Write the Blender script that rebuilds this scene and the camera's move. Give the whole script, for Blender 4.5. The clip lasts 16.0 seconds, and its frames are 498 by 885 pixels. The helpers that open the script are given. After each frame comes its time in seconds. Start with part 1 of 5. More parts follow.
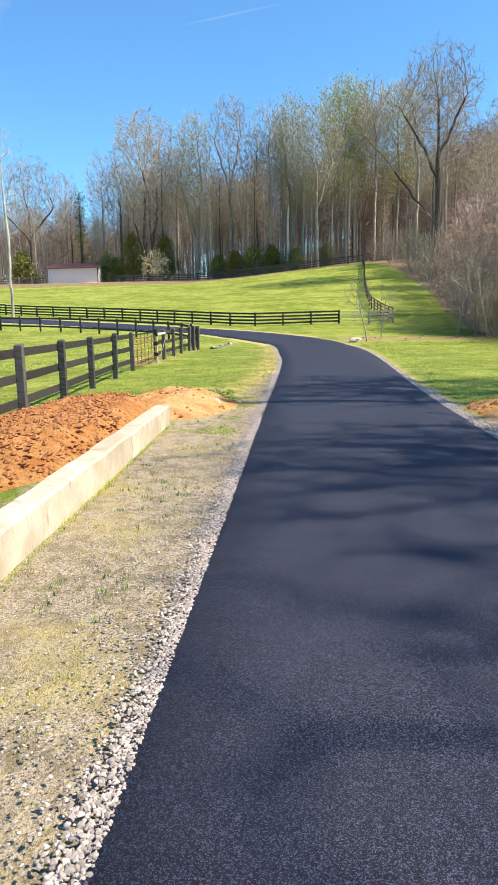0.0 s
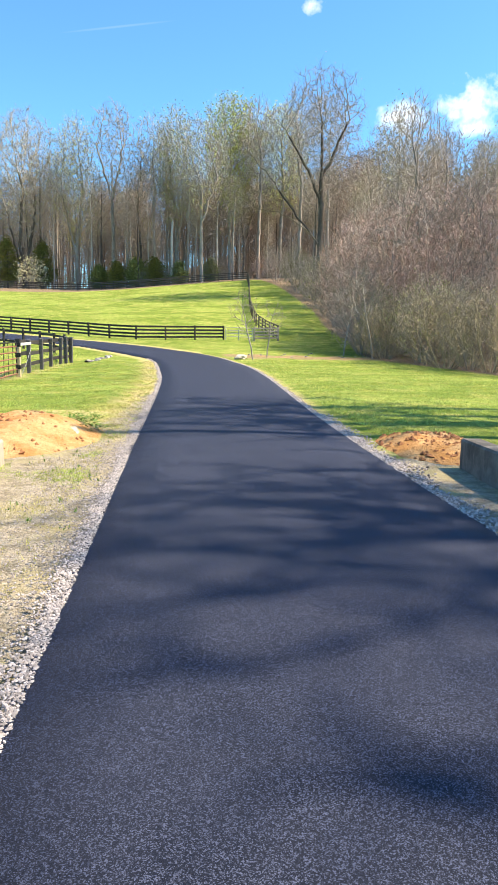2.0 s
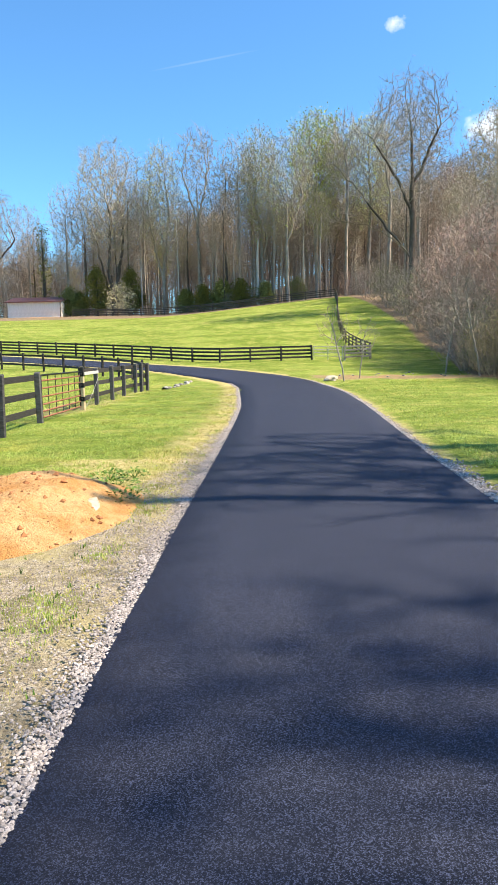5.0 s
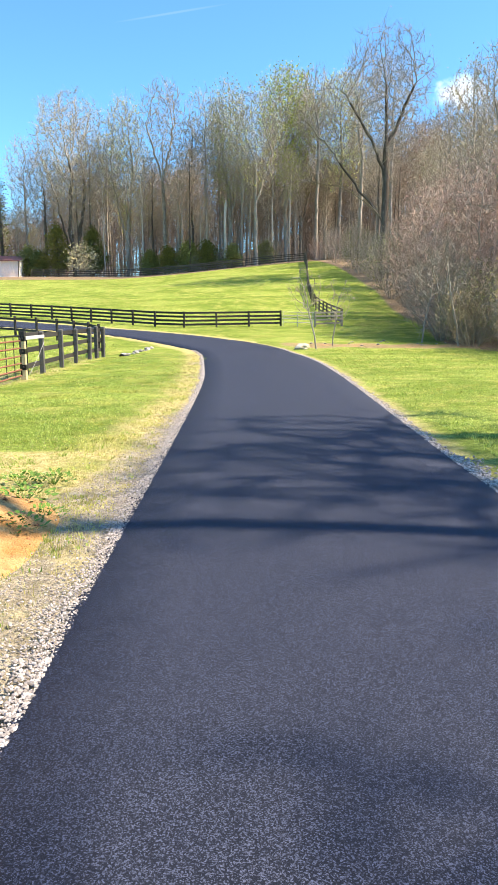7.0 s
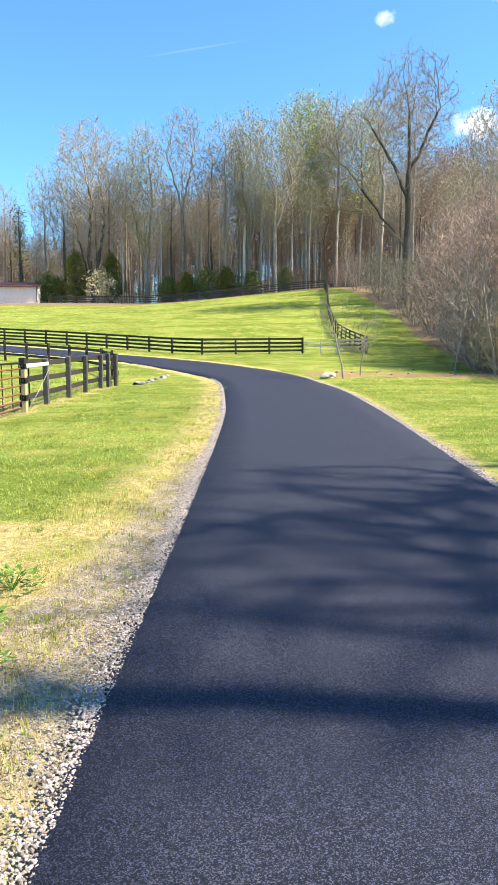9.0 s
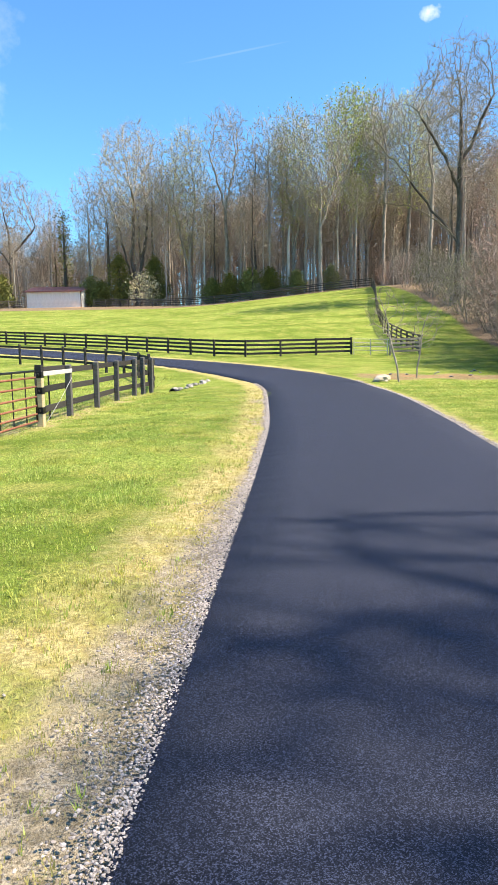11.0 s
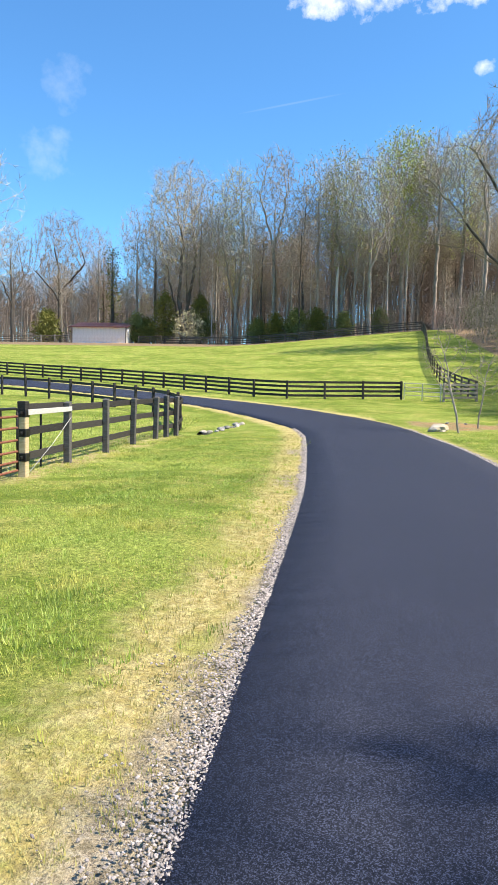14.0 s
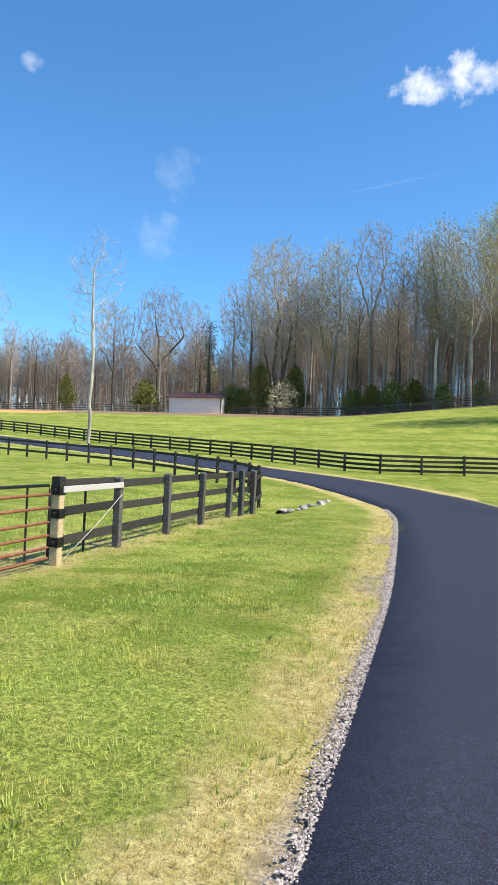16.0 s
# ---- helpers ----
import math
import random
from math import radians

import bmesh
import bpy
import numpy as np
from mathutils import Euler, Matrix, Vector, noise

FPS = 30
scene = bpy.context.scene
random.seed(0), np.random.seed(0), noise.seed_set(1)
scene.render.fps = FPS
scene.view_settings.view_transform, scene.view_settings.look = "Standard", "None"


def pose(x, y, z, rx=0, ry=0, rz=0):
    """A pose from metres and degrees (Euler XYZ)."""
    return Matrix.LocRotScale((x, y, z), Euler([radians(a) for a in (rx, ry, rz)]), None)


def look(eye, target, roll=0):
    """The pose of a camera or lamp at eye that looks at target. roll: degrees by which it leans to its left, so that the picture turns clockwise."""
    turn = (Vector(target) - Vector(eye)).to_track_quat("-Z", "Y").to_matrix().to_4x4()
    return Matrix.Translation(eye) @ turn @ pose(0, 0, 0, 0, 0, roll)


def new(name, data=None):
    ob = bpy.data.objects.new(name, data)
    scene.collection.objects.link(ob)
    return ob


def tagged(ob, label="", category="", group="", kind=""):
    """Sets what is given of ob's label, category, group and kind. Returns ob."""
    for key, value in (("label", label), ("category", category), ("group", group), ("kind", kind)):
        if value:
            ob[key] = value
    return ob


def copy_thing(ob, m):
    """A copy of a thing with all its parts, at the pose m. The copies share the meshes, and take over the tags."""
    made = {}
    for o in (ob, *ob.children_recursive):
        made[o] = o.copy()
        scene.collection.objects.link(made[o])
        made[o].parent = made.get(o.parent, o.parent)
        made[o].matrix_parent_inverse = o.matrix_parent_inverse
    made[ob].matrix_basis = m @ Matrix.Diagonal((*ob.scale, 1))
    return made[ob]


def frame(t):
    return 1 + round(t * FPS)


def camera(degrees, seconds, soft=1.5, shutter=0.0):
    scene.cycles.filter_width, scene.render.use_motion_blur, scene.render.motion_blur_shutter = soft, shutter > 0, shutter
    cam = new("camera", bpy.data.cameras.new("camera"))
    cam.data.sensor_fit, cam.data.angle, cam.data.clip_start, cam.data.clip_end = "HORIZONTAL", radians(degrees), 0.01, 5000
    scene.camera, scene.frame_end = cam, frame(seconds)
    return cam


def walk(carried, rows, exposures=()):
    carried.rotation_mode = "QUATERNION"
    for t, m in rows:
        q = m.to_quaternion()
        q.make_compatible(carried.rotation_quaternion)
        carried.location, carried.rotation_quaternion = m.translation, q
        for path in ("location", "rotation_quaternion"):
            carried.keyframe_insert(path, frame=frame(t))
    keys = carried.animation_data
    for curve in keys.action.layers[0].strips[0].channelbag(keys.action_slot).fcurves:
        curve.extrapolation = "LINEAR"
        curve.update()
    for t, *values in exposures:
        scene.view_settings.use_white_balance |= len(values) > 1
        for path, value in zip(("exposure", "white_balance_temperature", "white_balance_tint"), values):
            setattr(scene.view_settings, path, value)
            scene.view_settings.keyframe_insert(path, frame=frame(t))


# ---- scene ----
import itertools
cam = camera(39.2, 16.0, soft=1.0)
PATH = [
    (0, (0.183, -2.471, 1.614), (0.015, -0.508, 1.267), -1.0),
    (0.5, (0.197, -1.885, 1.591), (0.111, 0.081, 1.233), -0.8),
    (1, (0.161, -1.264, 1.574), (0.188, 0.698, 1.19), 0.0),
    (1.5, (0.221, -0.642, 1.576), (0.355, 1.318, 1.205), 0.4),
    (2, (0.217, -0.034, 1.574), (0.382, 1.936, 1.269), 1.0),
    (2.5, (0.302, 0.515, 1.594), (0.452, 2.496, 1.361), 1.3),
    (3, (0.31, 1.148, 1.572), (0.393, 3.135, 1.357), 0.9),
    (3.5, (0.373, 1.771, 1.565), (0.391, 3.758, 1.338), 0.4),
    (4, (0.411, 2.41, 1.563), (0.362, 4.396, 1.333), -0.1),
    (4.2, (0.395, 2.647, 1.577), (0.327, 4.632, 1.344), -0.3),
    (6.3, (0.407, 4.964, 1.607), (0.312, 6.938, 1.303), -1.4),
    (6.5, (0.393, 5.208, 1.6), (0.332, 7.181, 1.282), -0.9),
    (7, (0.345, 5.894, 1.59), (0.35, 7.864, 1.244), -0.1),
    (7.5, (0.316, 6.41, 1.572), (0.361, 8.379, 1.219), 0.5),
    (8, (0.265, 6.931, 1.594), (0.313, 8.901, 1.255), 0.8),
    (8.5, (0.139, 7.598, 1.578), (0.148, 9.575, 1.276), 0.6),
    (9, (0.092, 8.219, 1.58), (0.051, 10.2, 1.309), 0.2),
    (9.5, (0.023, 8.819, 1.593), (-0.061, 10.8, 1.333), -0.3),
    (10, (0.007, 9.412, 1.565), (-0.111, 11.39, 1.297), -0.4),
    (10.2, (0.002, 9.689, 1.571), (-0.132, 11.665, 1.296), -0.5),
    (12.5, (-0.033, 12.2, 1.611), (-0.226, 14.179, 1.39), -0.4),
    (13, (-0.042, 12.784, 1.606), (-0.239, 14.763, 1.403), 0.3),
    (13.5, (-0.049, 13.36, 1.608), (-0.284, 15.337, 1.423), 0.9),
    (14, (-0.095, 13.908, 1.593), (-0.387, 15.881, 1.44), 1.2),
    (14.5, (-0.143, 14.479, 1.613), (-0.503, 16.443, 1.505), 1.6),
    (15, (-0.173, 15.05, 1.645), (-0.603, 17.002, 1.591), 2.0),
    (15.5, (-0.161, 15.681, 1.662), (-0.67, 17.616, 1.664), 2.2),
    (16, (-0.131, 16.206, 1.708), (-0.694, 18.125, 1.749), 2.3),
]
walk(cam, [(t, look(eye, target, roll)) for t, eye, target, roll in PATH], [(0, 0.82, 7350, 10), (1.1, 0.8, 7350, 10), (1.9, 1.12, 7300, 10), (2.8, 0.92, 7250, 10), (4.2, 0.9, 7250, 10), (7.5, 1.2, 7400, 10), (10, 1.05, 7300, 10), (13, 0.98, 7100, 10), (16, 0.62, 6850, 10)])

# ---- light ----
SUN_AZ = radians(96)      # clockwise from +y: the sun stands east of the drive
SUN_EL = radians(52)
sun_way = Vector((math.sin(SUN_AZ) * math.cos(SUN_EL), math.cos(SUN_AZ) * math.cos(SUN_EL), math.sin(SUN_EL)))
sun = new("sun", bpy.data.lights.new("sun", "SUN"))
sun.data.energy, sun.data.angle, sun.data.color = 5.0, radians(0.6), (1.0, 0.92, 0.79)
sun.rotation_mode = "QUATERNION"
sun.rotation_quaternion = sun_way.to_track_quat("Z", "Y")

world = bpy.data.worlds.new("sky")
scene.world = world
world.use_nodes = True
wn, wl = world.node_tree.nodes, world.node_tree.links
wn.clear()
w_sky = wn.new("ShaderNodeTexSky")
w_sky.sky_type, w_sky.sun_disc = "NISHITA", False
w_sky.sun_elevation, w_sky.sun_rotation = SUN_EL, SUN_AZ
w_sky.altitude, w_sky.air_density, w_sky.dust_density, w_sky.ozone_density = 200, 1.1, 0.35, 2.2
w_co = wn.new("ShaderNodeTexCoord")
w_noise = wn.new("ShaderNodeTexNoise")
w_noise.inputs["Scale"].default_value, w_noise.inputs["Detail"].default_value, w_noise.inputs["Roughness"].default_value = 34, 8, 0.6
wl.new(w_co.outputs["Generated"], w_noise.inputs["Vector"])
# small fair-weather clouds: azimuth and height in degrees, half width in degrees, flattening, density
CLOUDS = [(-3.6, 28.0, 2.2, 1.6, 1.0), (0.6, 28.3, 2.8, 1.7, 1.0), (4.8, 28.6, 2.6, 1.4, 1.0), (8.0, 28.2, 2.0, 1.4, 1.0), (9.3, 23.2, 1.0, 1.7, 0.85), (16.0, 16.0, 1.9, 1.5, 0.95),
          (21.4, 16.4, 2.8, 1.4, 1.0), (18.4, 24.4, 2.2, 1.8, 1.0), (22.5, 25.2, 2.4, 1.7, 1.0), (-23.2, 22.0, 1.6, 0.8, 0.13), (-24.6, 17.3, 2.1, 1.1, 0.16), (-34.8, 27.9, 0.9, 1.3, 0.4), (-34.0, 4.2, 3.0, 1.6, 0.9), (60.0, 30.0, 7.0, 2.0, 0.9), (140.0, 38.0, 9.0, 2.0, 0.9), (-120.0, 33.0, 8.0, 2.0, 0.9)]
w_last = None


def w_math(op, a, b=None, clamp=False):
    n = wn.new("ShaderNodeMath")
    n.operation, n.use_clamp = op, clamp
    for i, v in enumerate((a, b)):
        if v is None:
            continue
        if isinstance(v, (int, float)):
            n.inputs[i].default_value = v
        else:
            wl.new(v, n.inputs[i])
    return n.outputs[0]


for az, el, half, flat, dens in CLOUDS:
    a, e = radians(az), radians(el)
    mid = Vector((math.sin(a) * math.cos(e), math.cos(a) * math.cos(e), math.sin(e)))
    side = Vector((math.cos(a), -math.sin(a), 0))
    upw = side.cross(mid)
    dots = []
    for axis in (side, upw, mid):
        d = wn.new("ShaderNodeVectorMath")
        d.operation = "DOT_PRODUCT"
        wl.new(w_co.outputs["Generated"], d.inputs[0])
        d.inputs[1].default_value = axis
        dots.append(d.outputs["Value"])
    u = w_math("DIVIDE", dots[0], math.sin(radians(half)))
    v = w_math("DIVIDE", dots[1], math.sin(radians(half)) / flat)
    r2 = w_math("ADD", w_math("MULTIPLY", u, u), w_math("MULTIPLY", v, v))
    body = w_math("SUBTRACT", 1.0, r2)
    puff = w_math("ADD", body, w_math("MULTIPLY", w_math("SUBTRACT", w_noise.outputs["Fac"], 0.52), 4.5))
    mask = w_math("MULTIPLY", w_math("MULTIPLY", puff, 0.55, True), w_math("GREATER_THAN", dots[2], 0.0))
    mask = w_math("MULTIPLY", mask, dens)
    w_last = mask if w_last is None else w_math("MAXIMUM", w_last, mask)
# a faint vapour trail: a thin streak across the sky
a, e, tilt = radians(-5.6), radians(21.5), radians(10)
mid = Vector((math.sin(a) * math.cos(e), math.cos(a) * math.cos(e), math.sin(e)))
flat_way = Vector((math.cos(a), -math.sin(a), 0))
steep_way = flat_way.cross(mid)
dots = []
for axis in (flat_way * math.cos(tilt) + steep_way * math.sin(tilt), steep_way * math.cos(tilt) - flat_way * math.sin(tilt)):
    d = wn.new("ShaderNodeVectorMath")
    d.operation = "DOT_PRODUCT"
    wl.new(w_co.outputs["Generated"], d.inputs[0])
    d.inputs[1].default_value = axis
    dots.append(d.outputs["Value"])
u, v = w_math("DIVIDE", dots[0], math.sin(radians(4.2))), w_math("DIVIDE", dots[1], math.sin(radians(0.09)))
streak = w_math("SUBTRACT", 1.0, w_math("ADD", w_math("MULTIPLY", u, u), w_math("MULTIPLY", v, v)), True)
w_last = w_math("MAXIMUM", w_last, w_math("MULTIPLY", streak, 0.055))
w_tint = wn.new("ShaderNodeMix")
w_tint.data_type, w_tint.blend_type = "RGBA", "MULTIPLY"
w_tint.inputs["Factor"].default_value = 1.0
w_tint.inputs["B"].default_value = (0.47, 0.92, 1.29, 1)
wl.new(w_sky.outputs["Color"], w_tint.inputs["A"])
w_mix = wn.new("ShaderNodeMix")
w_mix.data_type = "RGBA"
wl.new(w_last, w_mix.inputs["Factor"])
wl.new(w_tint.outputs["Result"], w_mix.inputs["A"])
w_mix.inputs["B"].default_value = (7.6, 7.9, 8.3, 1)
w_bg = wn.new("ShaderNodeBackground")
w_bg.inputs["Strength"].default_value = 0.113
wl.new(w_mix.outputs["Result"], w_bg.inputs["Color"])
w_out = wn.new("ShaderNodeOutputWorld")
wl.new(w_bg.outputs["Background"], w_out.inputs["Surface"])

# ---- materials ----


class Nodes:
    """A material's node tree with short ways to add to it."""

    def __init__(self, name, rough=0.8, metal=0.0, spec=0.5):
        self.m = bpy.data.materials.new(name)
        self.m.use_nodes = True
        self.t = self.m.node_tree
        self.b = self.t.nodes["Principled BSDF"]
        self.b.inputs["Roughness"].default_value = rough
        self.b.inputs["Metallic"].default_value = metal
        self.b.inputs["Specular IOR Level"].default_value = spec
        self.co = self.t.nodes.new("ShaderNodeTexCoord").outputs["Object"]

    def put(self, socket, v):
        if isinstance(v, (int, float)):
            socket.default_value = v
        elif isinstance(v, tuple):
            socket.default_value = (*v, 1)
        else:
            self.t.links.new(v, socket)

    def noise(self, scale, detail=4, rough=0.6, stretch=None):
        n = self.t.nodes.new("ShaderNodeTexNoise")
        n.inputs["Scale"].default_value, n.inputs["Detail"].default_value, n.inputs["Roughness"].default_value = scale, detail, rough
        src = self.co
        if stretch:
            mp = self.t.nodes.new("ShaderNodeMapping")
            mp.inputs["Scale"].default_value = stretch
            self.put(mp.inputs["Vector"], src)
            src = mp.outputs["Vector"]
        self.put(n.inputs["Vector"], src)
        return n.outputs["Fac"]

    def cells(self, scale, out="Color"):
        n = self.t.nodes.new("ShaderNodeTexVoronoi")
        n.inputs["Scale"].default_value = scale
        self.put(n.inputs["Vector"], self.co)
        return n.outputs[out]

    def ramp(self, fac, lo, hi, a=0.0, b=1.0):
        n = self.t.nodes.new("ShaderNodeMapRange")
        n.interpolation_type = "SMOOTHSTEP"
        for k, v in (("Value", fac), ("From Min", lo), ("From Max", hi), ("To Min", a), ("To Max", b)):
            self.put(n.inputs[k], v)
        return n.outputs["Result"]

    def mix(self, fac, a, b, blend="MIX"):
        n = self.t.nodes.new("ShaderNodeMix")
        n.data_type, n.blend_type = "RGBA", blend
        self.put(n.inputs["Factor"], fac)
        self.put(n.inputs["A"], a)
        self.put(n.inputs["B"], b)
        return n.outputs["Result"]

    def calc(self, op, a, b, clamp=False):
        n = self.t.nodes.new("ShaderNodeMath")
        n.operation, n.use_clamp = op, clamp
        self.put(n.inputs[0], a)
        self.put(n.inputs[1], b)
        return n.outputs[0]

    def attr(self, name):
        n = self.t.nodes.new("ShaderNodeAttribute")
        n.attribute_name = name
        return n.outputs["Fac"]

    def chance(self):
        return self.t.nodes.new("ShaderNodeObjectInfo").outputs["Random"]

    def island(self):
        return self.t.nodes.new("ShaderNodeNewGeometry").outputs["Random Per Island"]

    def done(self, color, bump=None, strength=0.3, depth=0.02, rough=None):
        self.put(self.b.inputs["Base Color"], color)
        if rough is not None:
            self.put(self.b.inputs["Roughness"], rough)
        if bump is not None:
            n = self.t.nodes.new("ShaderNodeBump")
            n.inputs["Strength"].default_value, n.inputs["Distance"].default_value = strength, depth
            self.put(n.inputs["Height"], bump)
            self.put(self.b.inputs["Normal"], n.outputs["Normal"])
        return self.m


def asphalt_material():
    k = Nodes("asphalt", 0.6, spec=0.09)
    grit, coarse = k.noise(420, 2, 0.7), k.cells(240)
    sep = k.t.nodes.new("ShaderNodeSeparateColor")
    k.put(sep.inputs[0], coarse)
    chip = sep.outputs[0]
    big, worn = k.noise(0.7, 4, 0.6), k.noise(3.2, 4, 0.65)
    c = k.mix(k.ramp(chip, 0.5, 1.0), (0.011, 0.0128, 0.021), (0.122, 0.137, 0.206))
    c = k.mix(k.ramp(grit, 0.38, 0.56, 0.5, 0.0), c, (0.012, 0.012, 0.016))
    c = k.mix(k.ramp(big, 0.3, 0.7, 0.0, 0.3), c, (0.024, 0.028, 0.044))
    c = k.mix(k.ramp(worn, 0.6, 0.8, 0.0, 0.25), c, (0.044, 0.048, 0.068))
    height = k.calc("ADD", k.calc("MULTIPLY", chip, 0.7), grit)
    return k.done(c, height, 0.6, 0.003, k.ramp(chip, 0.0, 1.0, 0.5, 0.7))


def ground_material():
    k = Nodes("meadow_ground", 0.95, spec=0.15)
    fine, tuft, patch, wide = k.noise(60, 4, 0.7), k.noise(9, 5, 0.7), k.noise(0.9, 5, 0.65), k.noise(0.09, 4, 0.6)
    green = k.mix(k.ramp(tuft, 0.3, 0.7), (0.24, 0.33, 0.045), (0.57, 0.63, 0.15))
    green = k.mix(k.ramp(k.noise(0.22, 6, 0.72, (0.7, 1.5, 1)), 0.44, 0.60, 0.85, 0.0), green, (0.15, 0.23, 0.018))
    green = k.mix(k.ramp(patch, 0.46, 0.66, 0.0, 0.8), green, (0.58, 0.52, 0.15))
    green = k.mix(k.ramp(wide, 0.5, 0.68, 0.0, 0.45), green, (0.40, 0.43, 0.09))
    green = k.mix(k.ramp(k.noise(22, 4, 0.75), 0.40, 0.58, 0.75, 0.0), green, (0.11, 0.155, 0.022))
    green = k.mix(k.ramp(fine, 0.40, 0.60, 0.5, 0.0), green, (0.06, 0.085, 0.014))
    straw = k.mix(k.ramp(tuft, 0.35, 0.65), (0.44, 0.35, 0.12), (0.64, 0.54, 0.25))
    straw = k.mix(k.ramp(patch, 0.50, 0.66, 0.0, 0.7), straw, (0.30, 0.34, 0.06))
    straw = k.mix(k.ramp(k.noise(34, 4, 0.75), 0.40, 0.55, 0.5, 0.0), straw, (0.19, 0.145, 0.07))
    mid = k.noise(26, 5, 0.7)
    stone = k.mix(k.ramp(fine, 0.36, 0.60), (0.15, 0.12, 0.085), (0.52, 0.45, 0.36))
    stone = k.mix(k.ramp(mid, 0.40, 0.62, 0.0, 0.8), stone, (0.50, 0.41, 0.27))
    stone = k.mix(k.ramp(k.noise(5.5, 5, 0.7), 0.40, 0.56, 0.65, 0.0), stone, (0.20, 0.165, 0.10))
    stone = k.mix(k.ramp(k.noise(48, 3, 0.75), 0.36, 0.46, 0.6, 0.0), stone, (0.13, 0.105, 0.075))
    stone = k.mix(k.ramp(patch, 0.48, 0.66, 0.0, 0.7), stone, (0.46, 0.38, 0.17))
    stone = k.mix(k.ramp(tuft, 0.58, 0.72, 0.0, 0.7), stone, (0.24, 0.25, 0.06))
    litter = k.mix(k.ramp(tuft, 0.3, 0.7), (0.13, 0.085, 0.05), (0.33, 0.24, 0.16))
    clay = k.mix(k.ramp(patch, 0.35, 0.65), (0.60, 0.27, 0.08), (0.72, 0.42, 0.17))

    def edge(name, lo=0.25, hi=0.75):
        wob = k.calc("ADD", k.attr(name), k.calc("MULTIPLY", k.calc("SUBTRACT", k.noise(2.3, 5, 0.7), 0.5), 0.9))
        return k.ramp(wob, lo, hi)
    c = k.mix(edge("dry"), green, straw)
    c = k.mix(edge("gravel"), c, stone)
    c = k.mix(edge("litter"), c, litter)
    c = k.mix(edge("clay"), c, clay)
    return k.done(c, k.calc("ADD", tuft, k.calc("MULTIPLY", fine, 0.5)), 0.9, 0.06)


def clay_material(name, low, high, damp):
    k = Nodes(name, 0.95, spec=0.1)
    a, b, c3 = k.noise(2.2, 5, 0.65), k.noise(14, 5, 0.7), k.noise(55, 3, 0.7)
    c = k.mix(k.ramp(a, 0.35, 0.65), low, high)
    c = k.mix(k.ramp(b, 0.50, 0.68, 0.0, damp), c, (0.24, 0.085, 0.03))
    c = k.mix(k.ramp(c3, 0.3, 0.55, 0.5 * damp, 0.0), c, (0.32, 0.13, 0.05))
    return k.done(c, k.calc("ADD", b, k.calc("MULTIPLY", c3, 0.4)), 1.0, 0.07)


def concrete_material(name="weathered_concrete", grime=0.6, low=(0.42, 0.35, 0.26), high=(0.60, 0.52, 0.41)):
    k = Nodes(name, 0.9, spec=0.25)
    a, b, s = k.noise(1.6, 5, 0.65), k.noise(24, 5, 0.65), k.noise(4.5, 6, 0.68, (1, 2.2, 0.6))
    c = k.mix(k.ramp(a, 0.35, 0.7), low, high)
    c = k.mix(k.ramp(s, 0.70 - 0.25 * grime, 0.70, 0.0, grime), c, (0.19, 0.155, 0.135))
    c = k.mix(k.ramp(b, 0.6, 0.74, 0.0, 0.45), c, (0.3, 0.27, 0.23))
    return k.done(c, b, 0.5, 0.01)


def board_material(name, dark, light, faded):
    k = Nodes(name, 0.75, spec=0.3)
    g, w = k.noise(9, 5, 0.65, (1, 1, 7)), k.noise(1.3, 4, 0.6)
    c = k.mix(k.ramp(g, 0.35, 0.7), dark, light)
    c = k.mix(k.ramp(w, 0.55, 0.78, 0.0, 0.55), c, faded)
    c = k.mix(k.ramp(k.chance(), 0.0, 1.0, 0.0, 0.3), c, faded)
    return k.done(c, g, 0.4, 0.006)


def bark_material(name, dark, light, lichen, scale=6):
    k = Nodes(name, 0.95, spec=0.1)
    g, w = k.noise(scale, 4, 0.7, (1, 1, 0.25)), k.noise(0.5, 3, 0.6)
    c = k.mix(k.ramp(g, 0.35, 0.68), dark, light)
    c = k.mix(k.ramp(w, 0.45, 0.7, 0.0, 0.7), c, lichen)
    tone = k.ramp(k.chance(), 0.0, 1.0, 0.0, 0.5)
    c = k.mix(tone, c, lichen)
    return k.done(c, g, 0.6, 0.04)


def leaf_material(name, a, b, rough=0.7):
    k = Nodes(name, rough, spec=0.25)
    c = k.mix(k.island(), a, b)
    c = k.mix(k.ramp(k.noise(0.6, 3), 0.35, 0.65, 0.0, 0.35), c, tuple(v * 0.55 for v in a))
    k.b.inputs["Transmission Weight"].default_value = 0.0
    return k.done(c)


def blade_material(name, a, b):
    """Thin living leaf that lets part of the light through."""
    k = Nodes(name, 0.6, spec=0.25)
    c = k.mix(k.island(), a, b)
    c = k.mix(k.ramp(k.noise(0.8, 5, 0.65), 0.44, 0.64, 0.0, 0.8), c, (0.60, 0.56, 0.15))
    c = k.mix(k.ramp(k.noise(1.7, 4, 0.65), 0.36, 0.5, 0.6, 0.0), c, tuple(v * 0.5 for v in a))
    k.done(c)
    thin, both = k.t.nodes.new("ShaderNodeBsdfTranslucent"), k.t.nodes.new("ShaderNodeMixShader")
    k.put(thin.inputs["Color"], c)
    both.inputs[0].default_value = 0.4
    k.t.links.new(k.b.outputs[0], both.inputs[1])
    k.t.links.new(thin.outputs[0], both.inputs[2])
    k.t.links.new(both.outputs[0], k.t.nodes["Material Output"].inputs["Surface"])
    return k.m


